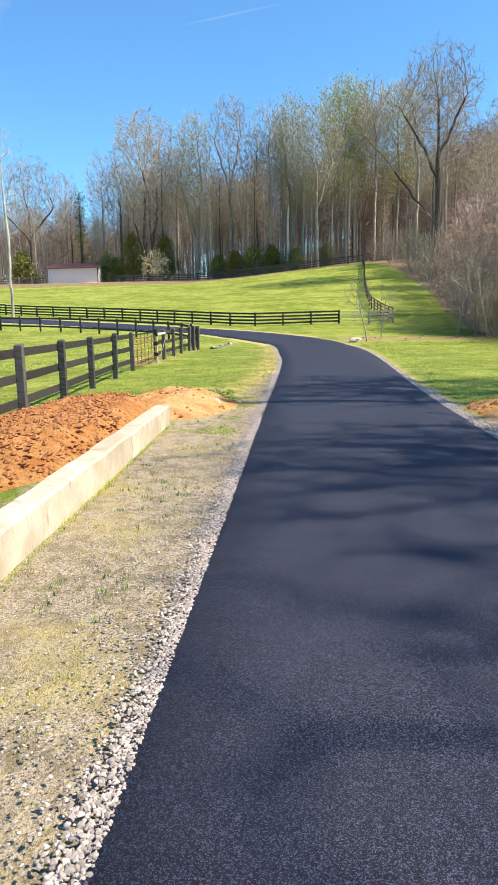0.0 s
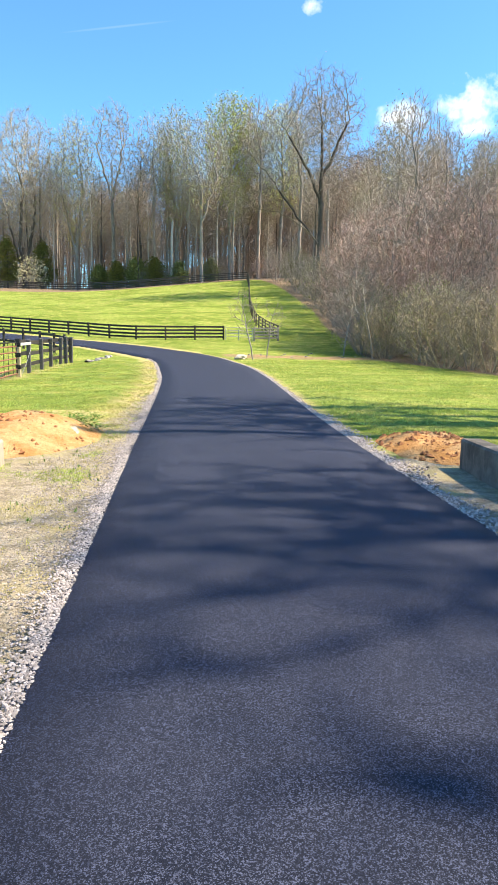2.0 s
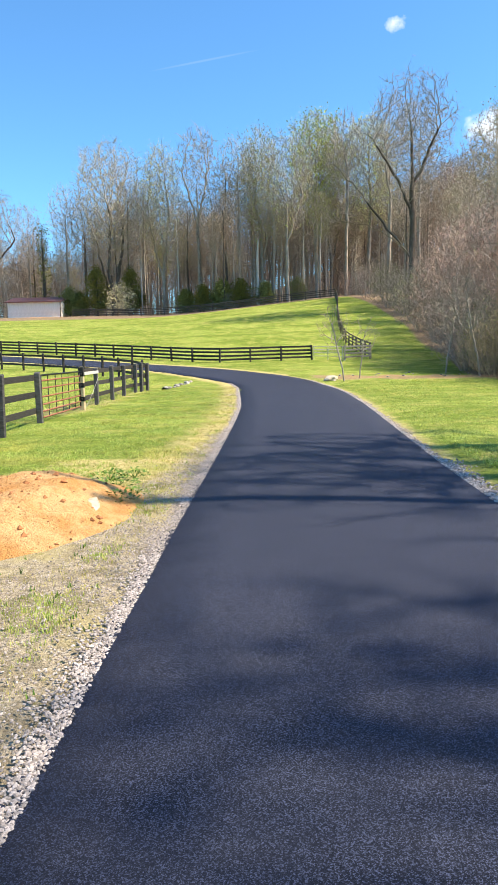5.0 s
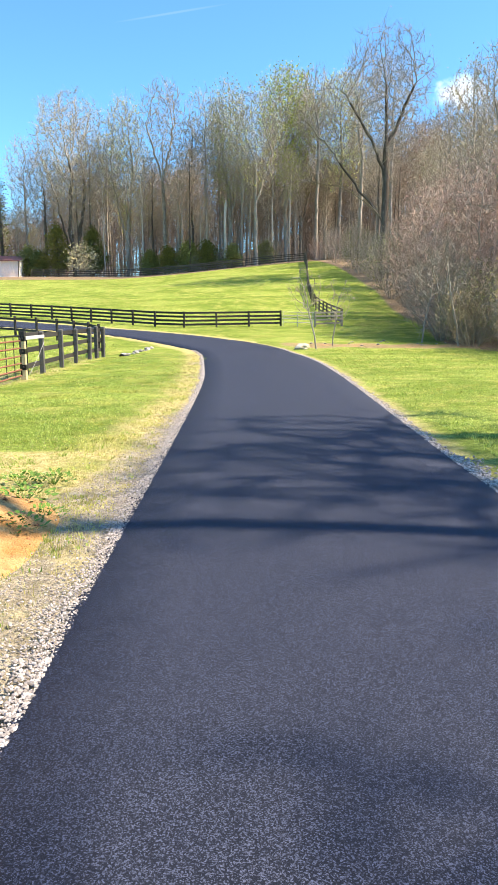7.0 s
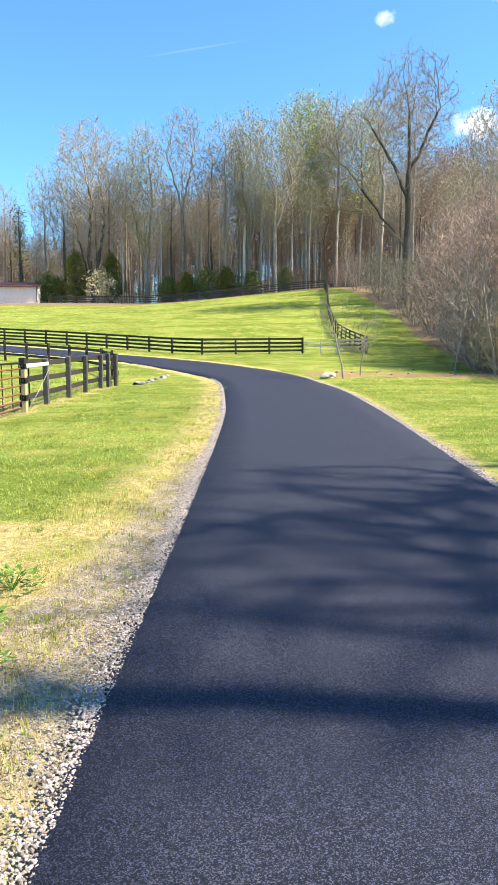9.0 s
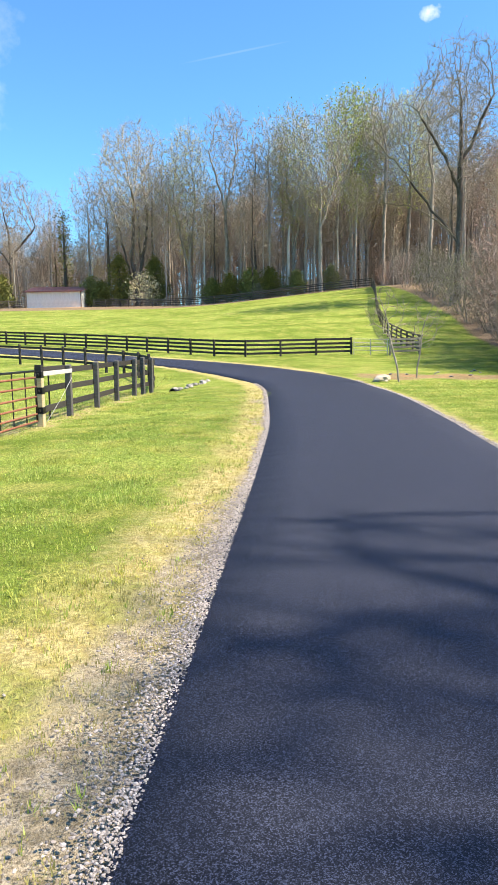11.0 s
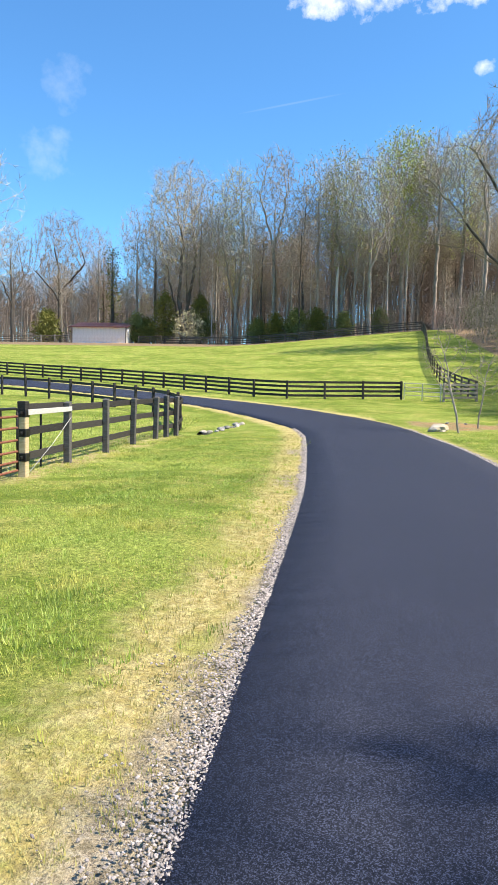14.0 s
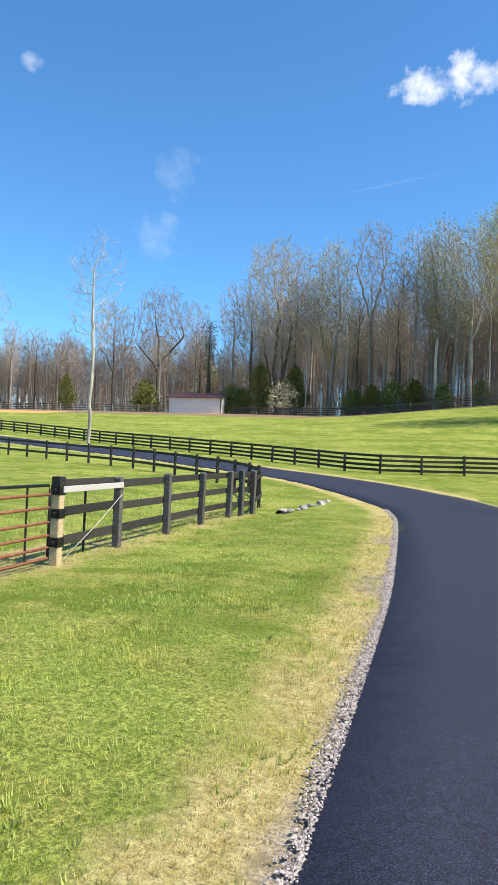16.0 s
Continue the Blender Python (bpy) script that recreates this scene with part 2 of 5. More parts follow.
def plain_material(name, a, b, rough=0.6, metal=0.0, scale=8):
    k = Nodes(name, rough, metal)
    n = k.noise(scale, 5, 0.65)
    return k.done(k.mix(k.ramp(n, 0.35, 0.68), a, b), n, 0.15, 0.004)


def stone_material():
    k = Nodes("crushed_limestone", 0.9, spec=0.2)
    c = k.mix(k.ramp(k.island(), 0, 1), (0.20, 0.175, 0.16), (0.52, 0.455, 0.42))
    c = k.mix(k.ramp(k.chance(), 0, 1, 0, 0.5), c, (0.44, 0.38, 0.34))
    return k.done(k.mix(k.ramp(k.noise(30, 4), 0.4, 0.7, 0, 0.4), c, (0.25, 0.21, 0.18)), k.noise(60, 3), 0.3, 0.004)


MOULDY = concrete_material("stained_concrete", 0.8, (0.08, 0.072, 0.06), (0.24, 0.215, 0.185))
ASPHALT, GROUND, CONCRETE = asphalt_material(), ground_material(), concrete_material()
CLAY = clay_material("damp_red_clay", (0.44, 0.18, 0.055), (0.60, 0.31, 0.12), 0.75)
PALE_CLAY = clay_material("dry_orange_clay", (0.56, 0.27, 0.09), (0.71, 0.43, 0.20), 0.35)
BLACK_BOARD = board_material("black_stained_board", (0.014, 0.013, 0.012), (0.042, 0.038, 0.036), (0.09, 0.08, 0.07))
GREY_BOARD = board_material("weathered_grey_board", (0.16, 0.14, 0.12), (0.36, 0.32, 0.27), (0.46, 0.42, 0.36))
BROWN_BOARD = board_material("brown_weathered_board", (0.05, 0.04, 0.032), (0.13, 0.105, 0.085), (0.22, 0.19, 0.15))
WORN_POST = board_material("worn_black_post", (0.03, 0.028, 0.028), (0.10, 0.095, 0.09), (0.20, 0.185, 0.17))
FRESH_WOOD = board_material("untreated_pine", (0.42, 0.31, 0.16), (0.60, 0.47, 0.28), (0.50, 0.42, 0.30))
PRIMED = board_material("grey_primed_board", (0.42, 0.40, 0.38), (0.60, 0.57, 0.54), (0.5, 0.48, 0.45))
RUST = plain_material("rusty_red_gate_paint", (0.24, 0.07, 0.035), (0.36, 0.15, 0.09), 0.7, 0.2, 14)
IRON = plain_material("black_iron", (0.015, 0.015, 0.016), (0.045, 0.042, 0.04), 0.5, 0.7, 20)
BARK_GREY = bark_material("grey_brown_bark", (0.15, 0.125, 0.10), (0.40, 0.35, 0.29), (0.48, 0.42, 0.36))
BARK_DARK = bark_material("dark_bark", (0.045, 0.036, 0.03), (0.13, 0.105, 0.085), (0.19, 0.16, 0.13))
BARK_PALE = bark_material("pale_sycamore_bark", (0.28, 0.245, 0.20), (0.54, 0.49, 0.43), (0.60, 0.56, 0.49), 3)
TWIG = bark_material("bare_twigs", (0.27, 0.215, 0.165), (0.46, 0.38, 0.30), (0.50, 0.42, 0.335), 3)
TWIG_DIM = bark_material("brown_twigs", (0.19, 0.15, 0.12), (0.34, 0.28, 0.23), (0.39, 0.33, 0.27), 3)
FAR_TWIG = bark_material("deep_wood_twigs", (0.19, 0.15, 0.12), (0.38, 0.315, 0.26), (0.44, 0.37, 0.31), 0.4)
TWIG_RED = bark_material("reddish_twigs", (0.34, 0.225, 0.18), (0.54, 0.385, 0.31), (0.55, 0.41, 0.33), 3)
TWIG_TAN = bark_material("tan_brush_twigs", (0.28, 0.21, 0.13), (0.46, 0.37, 0.24), (0.46, 0.38, 0.24), 3)
BUD = leaf_material("spring_buds", (0.40, 0.48, 0.05), (0.56, 0.56, 0.12))
BUD_PALE = leaf_material("pale_buds", (0.34, 0.33, 0.17), (0.44, 0.40, 0.24))
BUD_OLIVE = leaf_material("olive_buds", (0.34, 0.36, 0.10), (0.44, 0.42, 0.17))
BUD_RED = leaf_material("red_buds", (0.36, 0.16, 0.14), (0.46, 0.27, 0.22))
CEDAR = leaf_material("cedar_foliage", (0.13, 0.15, 0.035), (0.29, 0.285, 0.08))
BLOSSOM = leaf_material("cream_blossom", (0.70, 0.58, 0.26), (0.84, 0.74, 0.42))
BRIGHT_LEAF = leaf_material("fresh_weed_leaf", (0.07, 0.16, 0.02), (0.18, 0.30, 0.05))
GRASS = blade_material("grass_blades", (0.24, 0.37, 0.05), (0.60, 0.66, 0.20))
DRY_GRASS = blade_material("dry_grass_blades", (0.44, 0.38, 0.13), (0.66, 0.58, 0.27))
STONE = stone_material()
ROCK = plain_material("grey_fieldstone", (0.15, 0.135, 0.12), (0.40, 0.37, 0.34), 0.9, 0.0, 7)
DARK_CLAY = plain_material("dark_clay_clods", (0.24, 0.09, 0.035), (0.42, 0.18, 0.07), 0.95, 0.0, 9)
SIDING = plain_material("pale_metal_siding", (0.62, 0.58, 0.55), (0.72, 0.68, 0.65), 0.55, 0.0, 2)
ROOF = plain_material("brown_metal_roof", (0.17, 0.065, 0.06), (0.27, 0.12, 0.11), 0.5, 0.3, 3)
TRIM = plain_material("white_trim_paint", (0.74, 0.71, 0.68), (0.82, 0.8, 0.77), 0.6)

# ---- shape tools ----


def mesh_of(name, verts, faces, material, smooth=False):
    me = bpy.data.meshes.new(name)
    me.from_pydata([tuple(v) for v in verts], [], faces)
    me.materials.append(material)
    if smooth:
        me.polygons.foreach_set("use_smooth", [True] * len(me.polygons))
    me.update()
    return me


def thing(name, label, category, at=(0, 0, 0), group="", kind="", turn=0.0):
    ob = new(name)
    ob.matrix_basis = pose(*at, 0, 0, turn)
    ob.empty_display_size = 0.2
    return tagged(ob, label, category, group, kind)


def child(name, me, parent, label="", m=None):
    ob = new(name, me)
    ob.parent = parent
    if m is not None:
        ob.matrix_basis = m
    if label:
        tagged(ob, label)
    return ob


def block(sx, sy, sz, bevel=0.006, rough=0.0, seed=0):
    """A bevelled block about its centre."""
    bm = bmesh.new()
    bmesh.ops.create_cube(bm, size=1.0)
    bmesh.ops.scale(bm, vec=(sx, sy, sz), verts=bm.verts)
    if bevel:
        bmesh.ops.bevel(bm, geom=list(bm.edges), offset=bevel, segments=1, affect="EDGES")
    if rough:
        rng = random.Random(seed)
        for v in bm.verts:
            v.co += Vector([rng.uniform(-rough, rough) for _ in range(3)])
    return bm


def mesh_from(name, bm, material):
    me = bpy.data.meshes.new(name)
    bm.to_mesh(me)
    bm.free()
    me.materials.append(material)
    return me


def part(name, bm, material, parent, label="", m=None):
    return child(name, mesh_from(name, bm, material), parent, label, m)


def along(p, q):
    """The pose whose x axis runs from p to q, at their middle, z kept upward, and the length."""
    p, q = Vector(p), Vector(q)
    d = (q - p)
    x = d.normalized()
    y = Vector((0, 0, 1)).cross(x).normalized()
    z = x.cross(y)
    m = Matrix((x, y, z)).transposed().to_4x4()
    m.translation = (p + q) / 2
    return m, d.length


def tube(verts, faces, pts, radii, n, close=False):
    k0 = len(verts)
    pts = [Vector(p) for p in pts]
    for i, p in enumerate(pts):
        d = (pts[min(i + 1, len(pts) - 1)] - pts[max(i - 1, 0)]).normalized()
        a = d.orthogonal().normalized()
        b = d.cross(a)
        for j in range(n):
            t = 2 * math.pi * j / n
            verts.append(p + (a * math.cos(t) + b * math.sin(t)) * radii[i])
    for i in range(len(pts) - 1):
        for j in range(n):
            u, v = k0 + i * n + j, k0 + i * n + (j + 1) % n
            faces.append((u, v, v + n, u + n))
    if close:
        faces.append(tuple(range(k0, k0 + n))[::-1])
        faces.append(tuple(range(len(verts) - n, len(verts))))


def table(tab, v):
    return float(np.interp(v, [a for a, _ in tab], [b for _, b in tab]))


def ease(a, b, v):
    f = max(0.0, min(1.0, (v - a) / (b - a)))
    return f * f * (3 - 2 * f)


def curve_points(pts, step):
    """Points at even steps on a smooth line through pts."""
    P = np.array(pts, float)
    s = np.r_[0, np.cumsum(np.hypot(*np.diff(P, axis=0).T))]
    out = []
    for u in np.arange(0, s[-1], step):
        i = min(max(np.searchsorted(s, u, side="right") - 1, 0), len(P) - 2)
        h = s[i + 1] - s[i]
        f = (u - s[i]) / h

        def slope(j):
            a, b = max(j - 1, 0), min(j + 1, len(P) - 1)
            return (P[b] - P[a]) / (s[b] - s[a])
        out.append((2 * f**3 - 3 * f**2 + 1) * P[i] + (f**3 - 2 * f**2 + f) * h * slope(i) + (-2 * f**3 + 3 * f**2) * P[i + 1] + (f**3 - f**2) * h * slope(i + 1))
    return np.array(out)


# ---- the lie of the land ----
RISE = [(-400, 0), (28, 0), (38, 0.08), (48, 0.42), (58, 1.0), (66, 1.6), (74, 2.4), (81, 3.45), (100, 5.75), (120, 7.95), (138, 9.45), (165, 10.3), (400, 13), (3000, 20)]


def land(x, y):
    z = table(RISE, y)
    z += 3.0 * ease(-25, 18, x) * ease(75, 119, y)
    z += (16 * ease(-40, 40, x) + 8 * ease(-95, -40, x)) * ease(140, 330, y) + 5 * ease(14, 60, x) * ease(30, 110, y)
    z -= 0.08 * ease(-3.2, -5.2, x) * ease(46, 38, y)
    return z


ROAD_L = [(-0.40, -9), (-0.46, -3), (-0.52, 3), (-0.60, 9), (-0.65, 15), (-0.72, 20), (-0.85, 25), (-1.08, 29), (-1.42, 34), (-1.75, 37.5), (-2.35, 40.3), (-3.5, 43.1),
          (-4.9, 46.0), (-6.5, 48.8), (-8.9, 51.8), (-11.6, 54.2), (-18.6, 59.8), (-25.6, 64.4), (-33, 68.3), (-45, 73.5), (-75, 86)]
ROAD_R = [(2.70, -9), (2.72, -3), (2.74, 3), (2.68, 9), (2.72, 14), (2.90, 20), (3.06, 27), (2.95, 33), (2.55, 37.5), (1.65, 42.2), (-0.15, 47.0),
          (-2.9, 51.0), (-6.3, 54.6), (-10.2, 58.0), (-15.7, 62.2), (-22, 66.5), (-29, 70.3), (-36.2, 73.7), (-45, 77.2), (-76, 90)]
road_l, road_r = curve_points(ROAD_L, 0.3), curve_points(ROAD_R, 0.3)


def side_gap(x, y, line):
    return float(np.min(np.hypot(line[:, 0] - x, line[:, 1] - y)))


def ground_mesh():
    xs = np.r_[np.linspace(-2500, -150, 12), np.linspace(-140, -30, 40), np.linspace(-29, -8, 36), np.arange(-7.6, 8.01, 0.2), np.linspace(8.6, 30, 36), np.linspace(32, 140, 36), np.linspace(160, 2500, 12)]
    ys = np.r_[np.linspace(-1500, -40, 8), np.linspace(-36, -10, 10), np.arange(-9, 45.01, 0.25), np.linspace(45.6, 80, 60), np.linspace(81, 150, 60), np.linspace(154, 340, 28), np.linspace(400, 4000, 10)]
    verts, tags = [], {k: [] for k in ("gravel", "dry", "litter", "clay")}
    both = np.vstack([road_l, road_r])
    poly = np.vstack([road_l, road_r[::-1]])
    for y in ys:
        for x in xs:
            near = -90 < x < 12 and -12 < y < 92
            d = side_gap(x, y, both) if near else 50.0
            inside = False
            if near and d < 4:
                c = ((poly[:, 1] > y) != (np.roll(poly[:, 1], -1) > y))
                px, py, qx, qy = poly[:, 0], poly[:, 1], np.roll(poly[:, 0], -1), np.roll(poly[:, 1], -1)
                inside = bool(np.sum(c & (x < (qx - px) * (y - py) / np.where(qy == py, 1e-9, qy - py) + px)) % 2)
            z = land(x, y)
            if inside:
                z -= 0.05
            elif near and y < 48:
                z += 0.016 * noise.noise(Vector((x * 0.9, y * 0.9, 0))) + 0.02 * noise.noise(Vector((x * 0.25, y * 0.25, 3)))
                z -= 0.03 * ease(1.2, 0.0, d)
            verts.append((x, y, z))
            left = x < 1
            dl = d if left else 99
            shoulder = table([(-20, 1.3), (8, 1.25), (10.5, 1.0), (13, 0.6), (17, 0.3), (20, 0.1), (34, 0.08), (60, 0.06)], y)
            wide = 2.0 if y < 9 else shoulder
            g = ease(wide + 0.35, wide - 0.25, d) if left else ease(1.5 if y < 9 else 0.3, 0.5 if y < 9 else 0.1, d)
            if left and 24.5 < y < 34:
                g = max(g, 0.75 * ease(0.85, 0.3, d) * ease(1.6, 0.3, min(abs(y - 26.3), abs(y - 31.8))))
            tags["gravel"].append(g)
            dry = ease(shoulder + 1.35, shoulder + 0.2, d) * 0.72 if left else 0.6 * ease(0.7, 0.2, d)
            if left and 9 < y < 14.5:
                dry = max(dry, 0.75 * ease(3.6, 1.6, d))
            # bare washed bank between the bend and the wood
            wave = noise.noise(Vector((x * 0.45, y * 0.2, 12)))
            tan = ease(1.0, 0.45, abs(y - (43.4 - 0.12 * (x - 3.0) + 1.5 * wave)) / (2.6 + 1.3 * noise.noise(Vector((x * 0.8, 3, 2))))) * ease(1.4, 0.3, d if x < 3 and y > 46 else 0) * ease(1.6, 2.6, x) * ease(13.5, 11.5, x) * (1 - ease(0.4, 0.1, d))
            fence_side = 0.75 * ease(1.5, 0.5, abs(x + 6.6)) * ease(22, 25, y) * ease(38.5, 36.5, y) if near else 0.0
            tags["dry"].append(max(dry, tan * 0.6, fence_side))
            tags["clay"].append(0.8 * ease(-60, -68, x) * ease(112, 118, y) * ease(130, 124, y) + 0.35 * tan + 0.9 * ease(-53, -51, x) * ease(-40, -42, x) * ease(134.5, 136, y) * ease(139, 138, y))
            edge_x = table([(-40, 15), (26, 13.5), (36, 12.4), (44, 10.8), (60, 13.4), (87, 14.8), (105, 13), (119, 11), (121, -400)], y)
            edge_y = 121.0 + ease(9, -45, x) * 19
            wood = max(ease(edge_x - 0.6, edge_x + 1.2, x), ease(edge_y, edge_y + 3, y)) if y > 26 else ease(14, 17, x)
            tags["litter"].append(max(wood, 0.62 * tan, 0.55 * fence_side))
    nx = len(xs)
    faces = [(j * nx + i, j * nx + i + 1, (j + 1) * nx + i + 1, (j + 1) * nx + i) for j in range(len(ys) - 1) for i in range(nx - 1)]
    me = mesh_of("ground", verts, faces, GROUND, True)
    for k, v in tags.items():
        me.attributes.new(k, "FLOAT", "POINT").data.foreach_set("value", v)
    return me


tagged(new("ground", ground_mesh()), "rolling spring pasture of green and straw-coloured grass", "ground", kind="structure")


def road_mesh():
    # left and right points abreast of each other, close together where the camera goes
    f = np.r_[np.linspace(0, 0.36, 520), np.linspace(0.362, 1, 230)]
    n = len(f)
    L = np.array([[np.interp(u * (len(road_l) - 1), np.arange(len(road_l)), road_l[:, k]) for k in (0, 1)] for u in f])
    R = np.array([[np.interp(u * (len(road_r) - 1), np.arange(len(road_r)), road_r[:, k]) for k in (0, 1)] for u in f])
    verts, faces, cols = [], [], 9
    rng = random.Random(4)
    for a, b in zip(L, R):
        w = (b - a) / np.linalg.norm(b - a)
        a = a + w * (0.03 * noise.noise(Vector((a[0] * 2.2, a[1] * 2.2, 7))) + 0.03 * noise.noise(Vector((a[0] * 9, a[1] * 9, 7))) + 0.012 * rng.uniform(-1, 1))
        b = b + w * (0.03 * noise.noise(Vector((b[0] * 2.2, b[1] * 2.2, 9))) + 0.03 * noise.noise(Vector((b[0] * 9, b[1] * 9, 9))) + 0.012 * rng.uniform(-1, 1))
        row = [(a - w * 0.02, -0.06)] + [(a + (b - a) * g, 0.004 + 0.03 * (1 - (2 * g - 1) ** 2)) for g in np.linspace(0, 1, cols - 2)] + [(b + w * 0.02, -0.06)]
        for p, up in row:
            verts.append((p[0], p[1], land(*p) + up))
    for j in range(n - 1):
        for i in range(cols - 1):
            faces.append((j * cols + i, j * cols + i + 1, (j + 1) * cols + i + 1, (j + 1) * cols + i))
    return mesh_of("road", verts, faces, ASPHALT, True)


tagged(new("road", road_mesh()), "freshly sealed black asphalt farm drive curving away", "road", kind="structure")


# ---- headwalls and clay banks ----
def headwall(name, label, line, top, thick, low, material=None):
    ob = thing(name, label, "wall", (line[0][0], line[0][1], 0))
    base = Vector((line[0][0], line[0][1], 0))
    pts = curve_points(line, 0.16)
    verts, faces = [], []
    rows = []
    for p in pts:
        s = thick
        j = [0.008 * noise.noise(Vector((p[1] * 3, k * 5, 1))) for k in range(6)]
        z = top + 0.012 * noise.noise(Vector((p[1] * 1.3, 0, 4)))
        rows.append([(p[0] + j[0], p[1], low), (p[0] + j[1], p[1], z - 0.025), (p[0] - 0.02 * np.sign(s) * -1 + j[2], p[1], z), (p[0] + s * 0.9, p[1], z + j[3]), (p[0] + s, p[1], z - 0.02), (p[0] + s, p[1], low)])
    for r in rows:
        verts += [tuple(Vector(v) - base) for v in r]
    k = 6
    for a in range(len(rows) - 1):
        for b in range(k):
            q = (a * k + b, a * k + (b + 1) % k, (a + 1) * k + (b + 1) % k, (a + 1) * k + b)
            faces.append(q)
    faces += [tuple(range(k))[::-1], tuple(range((len(rows) - 1) * k, len(rows) * k))]
    me = mesh_of("wall_body", verts, faces, material or CONCRETE)
    bm = bmesh.new()
    bm.from_mesh(me)
    bmesh.ops.recalc_face_normals(bm, faces=bm.faces)
    bm.to_mesh(me)
    bm.free()
    child("wall_body", me, ob)
    return ob


headwall("concrete_headwall", "low pale weathered concrete headwall with dark stains along the drive", [(-1.62, -4.0), (-1.72, 0.0), (-1.85, 4.0), (-1.99, 8.35)], 0.31, -0.24, -0.35)
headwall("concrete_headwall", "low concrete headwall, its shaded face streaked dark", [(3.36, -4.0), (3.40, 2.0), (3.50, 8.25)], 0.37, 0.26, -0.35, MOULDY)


def bank(name, label, cx, cy, rx, ry, seed, clods, shape, material):
    """A heap of clay whose height fades to the ground at its rim, with loose clods on it."""
    ob = thing(name, label, "dirt", (cx, cy, 0))
    n, rings = 72, 26
    verts, faces = [(0, 0, shape(cx, cy, 0.0))], []

    def hz(x, y, r):
        bump = 0.05 * noise.noise(Vector((x * 1.7, y * 1.7, seed))) + 0.03 * noise.noise(Vector((x * 5, y * 5, seed))) + 0.014 * noise.noise(Vector((x * 14, y * 14, seed)))
        return shape(x, y, r) + bump * ease(1.0, 0.75, r) - 0.05 * ease(0.9, 1.0, r)
    for i in range(1, rings + 1):
        r = i / rings
        for j in range(n):
            a = 2 * math.pi * j / n
            w = 1 + 0.13 * noise.noise(Vector((math.cos(a) * 1.6, math.sin(a) * 1.6, seed))) + 0.05 * noise.noise(Vector((math.cos(a) * 5, math.sin(a) * 5, seed)))
            x, y = cx + rx * r * w * math.cos(a), cy + ry * r * w * math.sin(a)
            verts.append((x - cx, y - cy, hz(x, y, r)))
    for j in range(n):
        faces.append((0, 1 + j, 1 + (j + 1) % n))
    for i in range(rings - 1):
        for j in range(n):
            a, b = 1 + i * n + j, 1 + i * n + (j + 1) % n
            faces.append((a, a + n, b + n, b))
    child("mound", mesh_of("mound", verts, faces, material, True), ob)
    rng = random.Random(seed)
    v2, f2 = [], []
    for _ in range(clods):
        a, r = rng.uniform(0, 6.283), math.sqrt(rng.random()) * 0.95
        x, y = cx + rx * r * math.cos(a), cy + ry * r * math.sin(a)
        lump(v2, f2, (x - cx, y - cy, hz(x, y, r) + 0.005), rng.choice((0.012, 0.018, 0.028, 0.045)) * rng.uniform(0.7, 1.3), rng)
    tagged(child("clay_rubble", mesh_of("clay_rubble", v2, f2, DARK_CLAY), ob), kind="stuff")
    return ob


OCTA = [(1, 0, 0), (-1, 0, 0), (0, 1, 0), (0, -1, 0), (0, 0, 1), (0, 0, -1)]
OCTF = [(0, 2, 4), (2, 1, 4), (1, 3, 4), (3, 0, 4), (2, 0, 5), (1, 2, 5), (3, 1, 5), (0, 3, 5)]


def lump(verts, faces, at, size, rng):
    """A rough little stone."""
    k = len(verts)
    sx, sy, sz = size * rng.uniform(0.7, 1.4), size * rng.uniform(0.7, 1.4), size * rng.uniform(0.45, 0.9)
    c, s = math.cos(t := rng.uniform(0, 6.28)), math.sin(t)
    tilt = rng.uniform(-0.5, 0.5)
    for x, y, z in OCTA:
        x, y, z = x * sx * rng.uniform(0.75, 1.1), y * sy * rng.uniform(0.75, 1.1), z * sz
        z += x * tilt
        verts.append((at[0] + x * c - y * s, at[1] + x * s + y * c, at[2] + z))
    faces += [(a + k, b + k, d + k) for a, b, d in OCTF]


GOLD = (1 + 5 ** 0.5) / 2
ICO = [(a, b * GOLD, 0) for a in (-1, 1) for b in (-1, 1)] + [(0, a, b * GOLD) for a in (-1, 1) for b in (-1, 1)] + [(b * GOLD, 0, a) for a in (-1, 1) for b in (-1, 1)]
ICF = [t for t in itertools.combinations(range(12), 3) if all(abs(sum((p - q) ** 2 for p, q in zip(ICO[i], ICO[j])) - 4) < 0.01 for i, j in itertools.combinations(t, 2))]
ICF = [t if (Vector(ICO[t[1]]) - Vector(ICO[t[0]])).cross(Vector(ICO[t[2]]) - Vector(ICO[t[0]])).dot(Vector(ICO[t[0]])) > 0 else (t[0], t[2], t[1]) for t in ICF]


def pebble(verts, faces, at, size, rng):
    """A broken stone with blunt corners and uneven facets."""
    k = len(verts)
    sx, sy, sz = (size * 0.53 * rng.uniform(0.7, 1.35), size * 0.53 * rng.uniform(0.6, 1.1), size * 0.53 * rng.uniform(0.45, 0.8))
    c, s = math.cos(t := rng.uniform(0, 6.28)), math.sin(t)
    tip = rng.uniform(-0.4, 0.4)
    for x, y, z in ICO:
        j = rng.uniform(0.72, 1.15)
        x, y, z = x * sx * j, y * sy * j, z * sz * j
        z += x * tip
        verts.append((at[0] + x * c - y * s, at[1] + x * s + y * c, at[2] + z))
    faces += [(a + k, b + k, d + k) for a, b, d in ICF]


def west_bank(x, y, r):
    back = ease(-7.5, -4.4, x)
    return land(x, y) + (0.34 * ease(1.0, 0.45, r) + 0.02) * (0.45 + 0.55 * back)


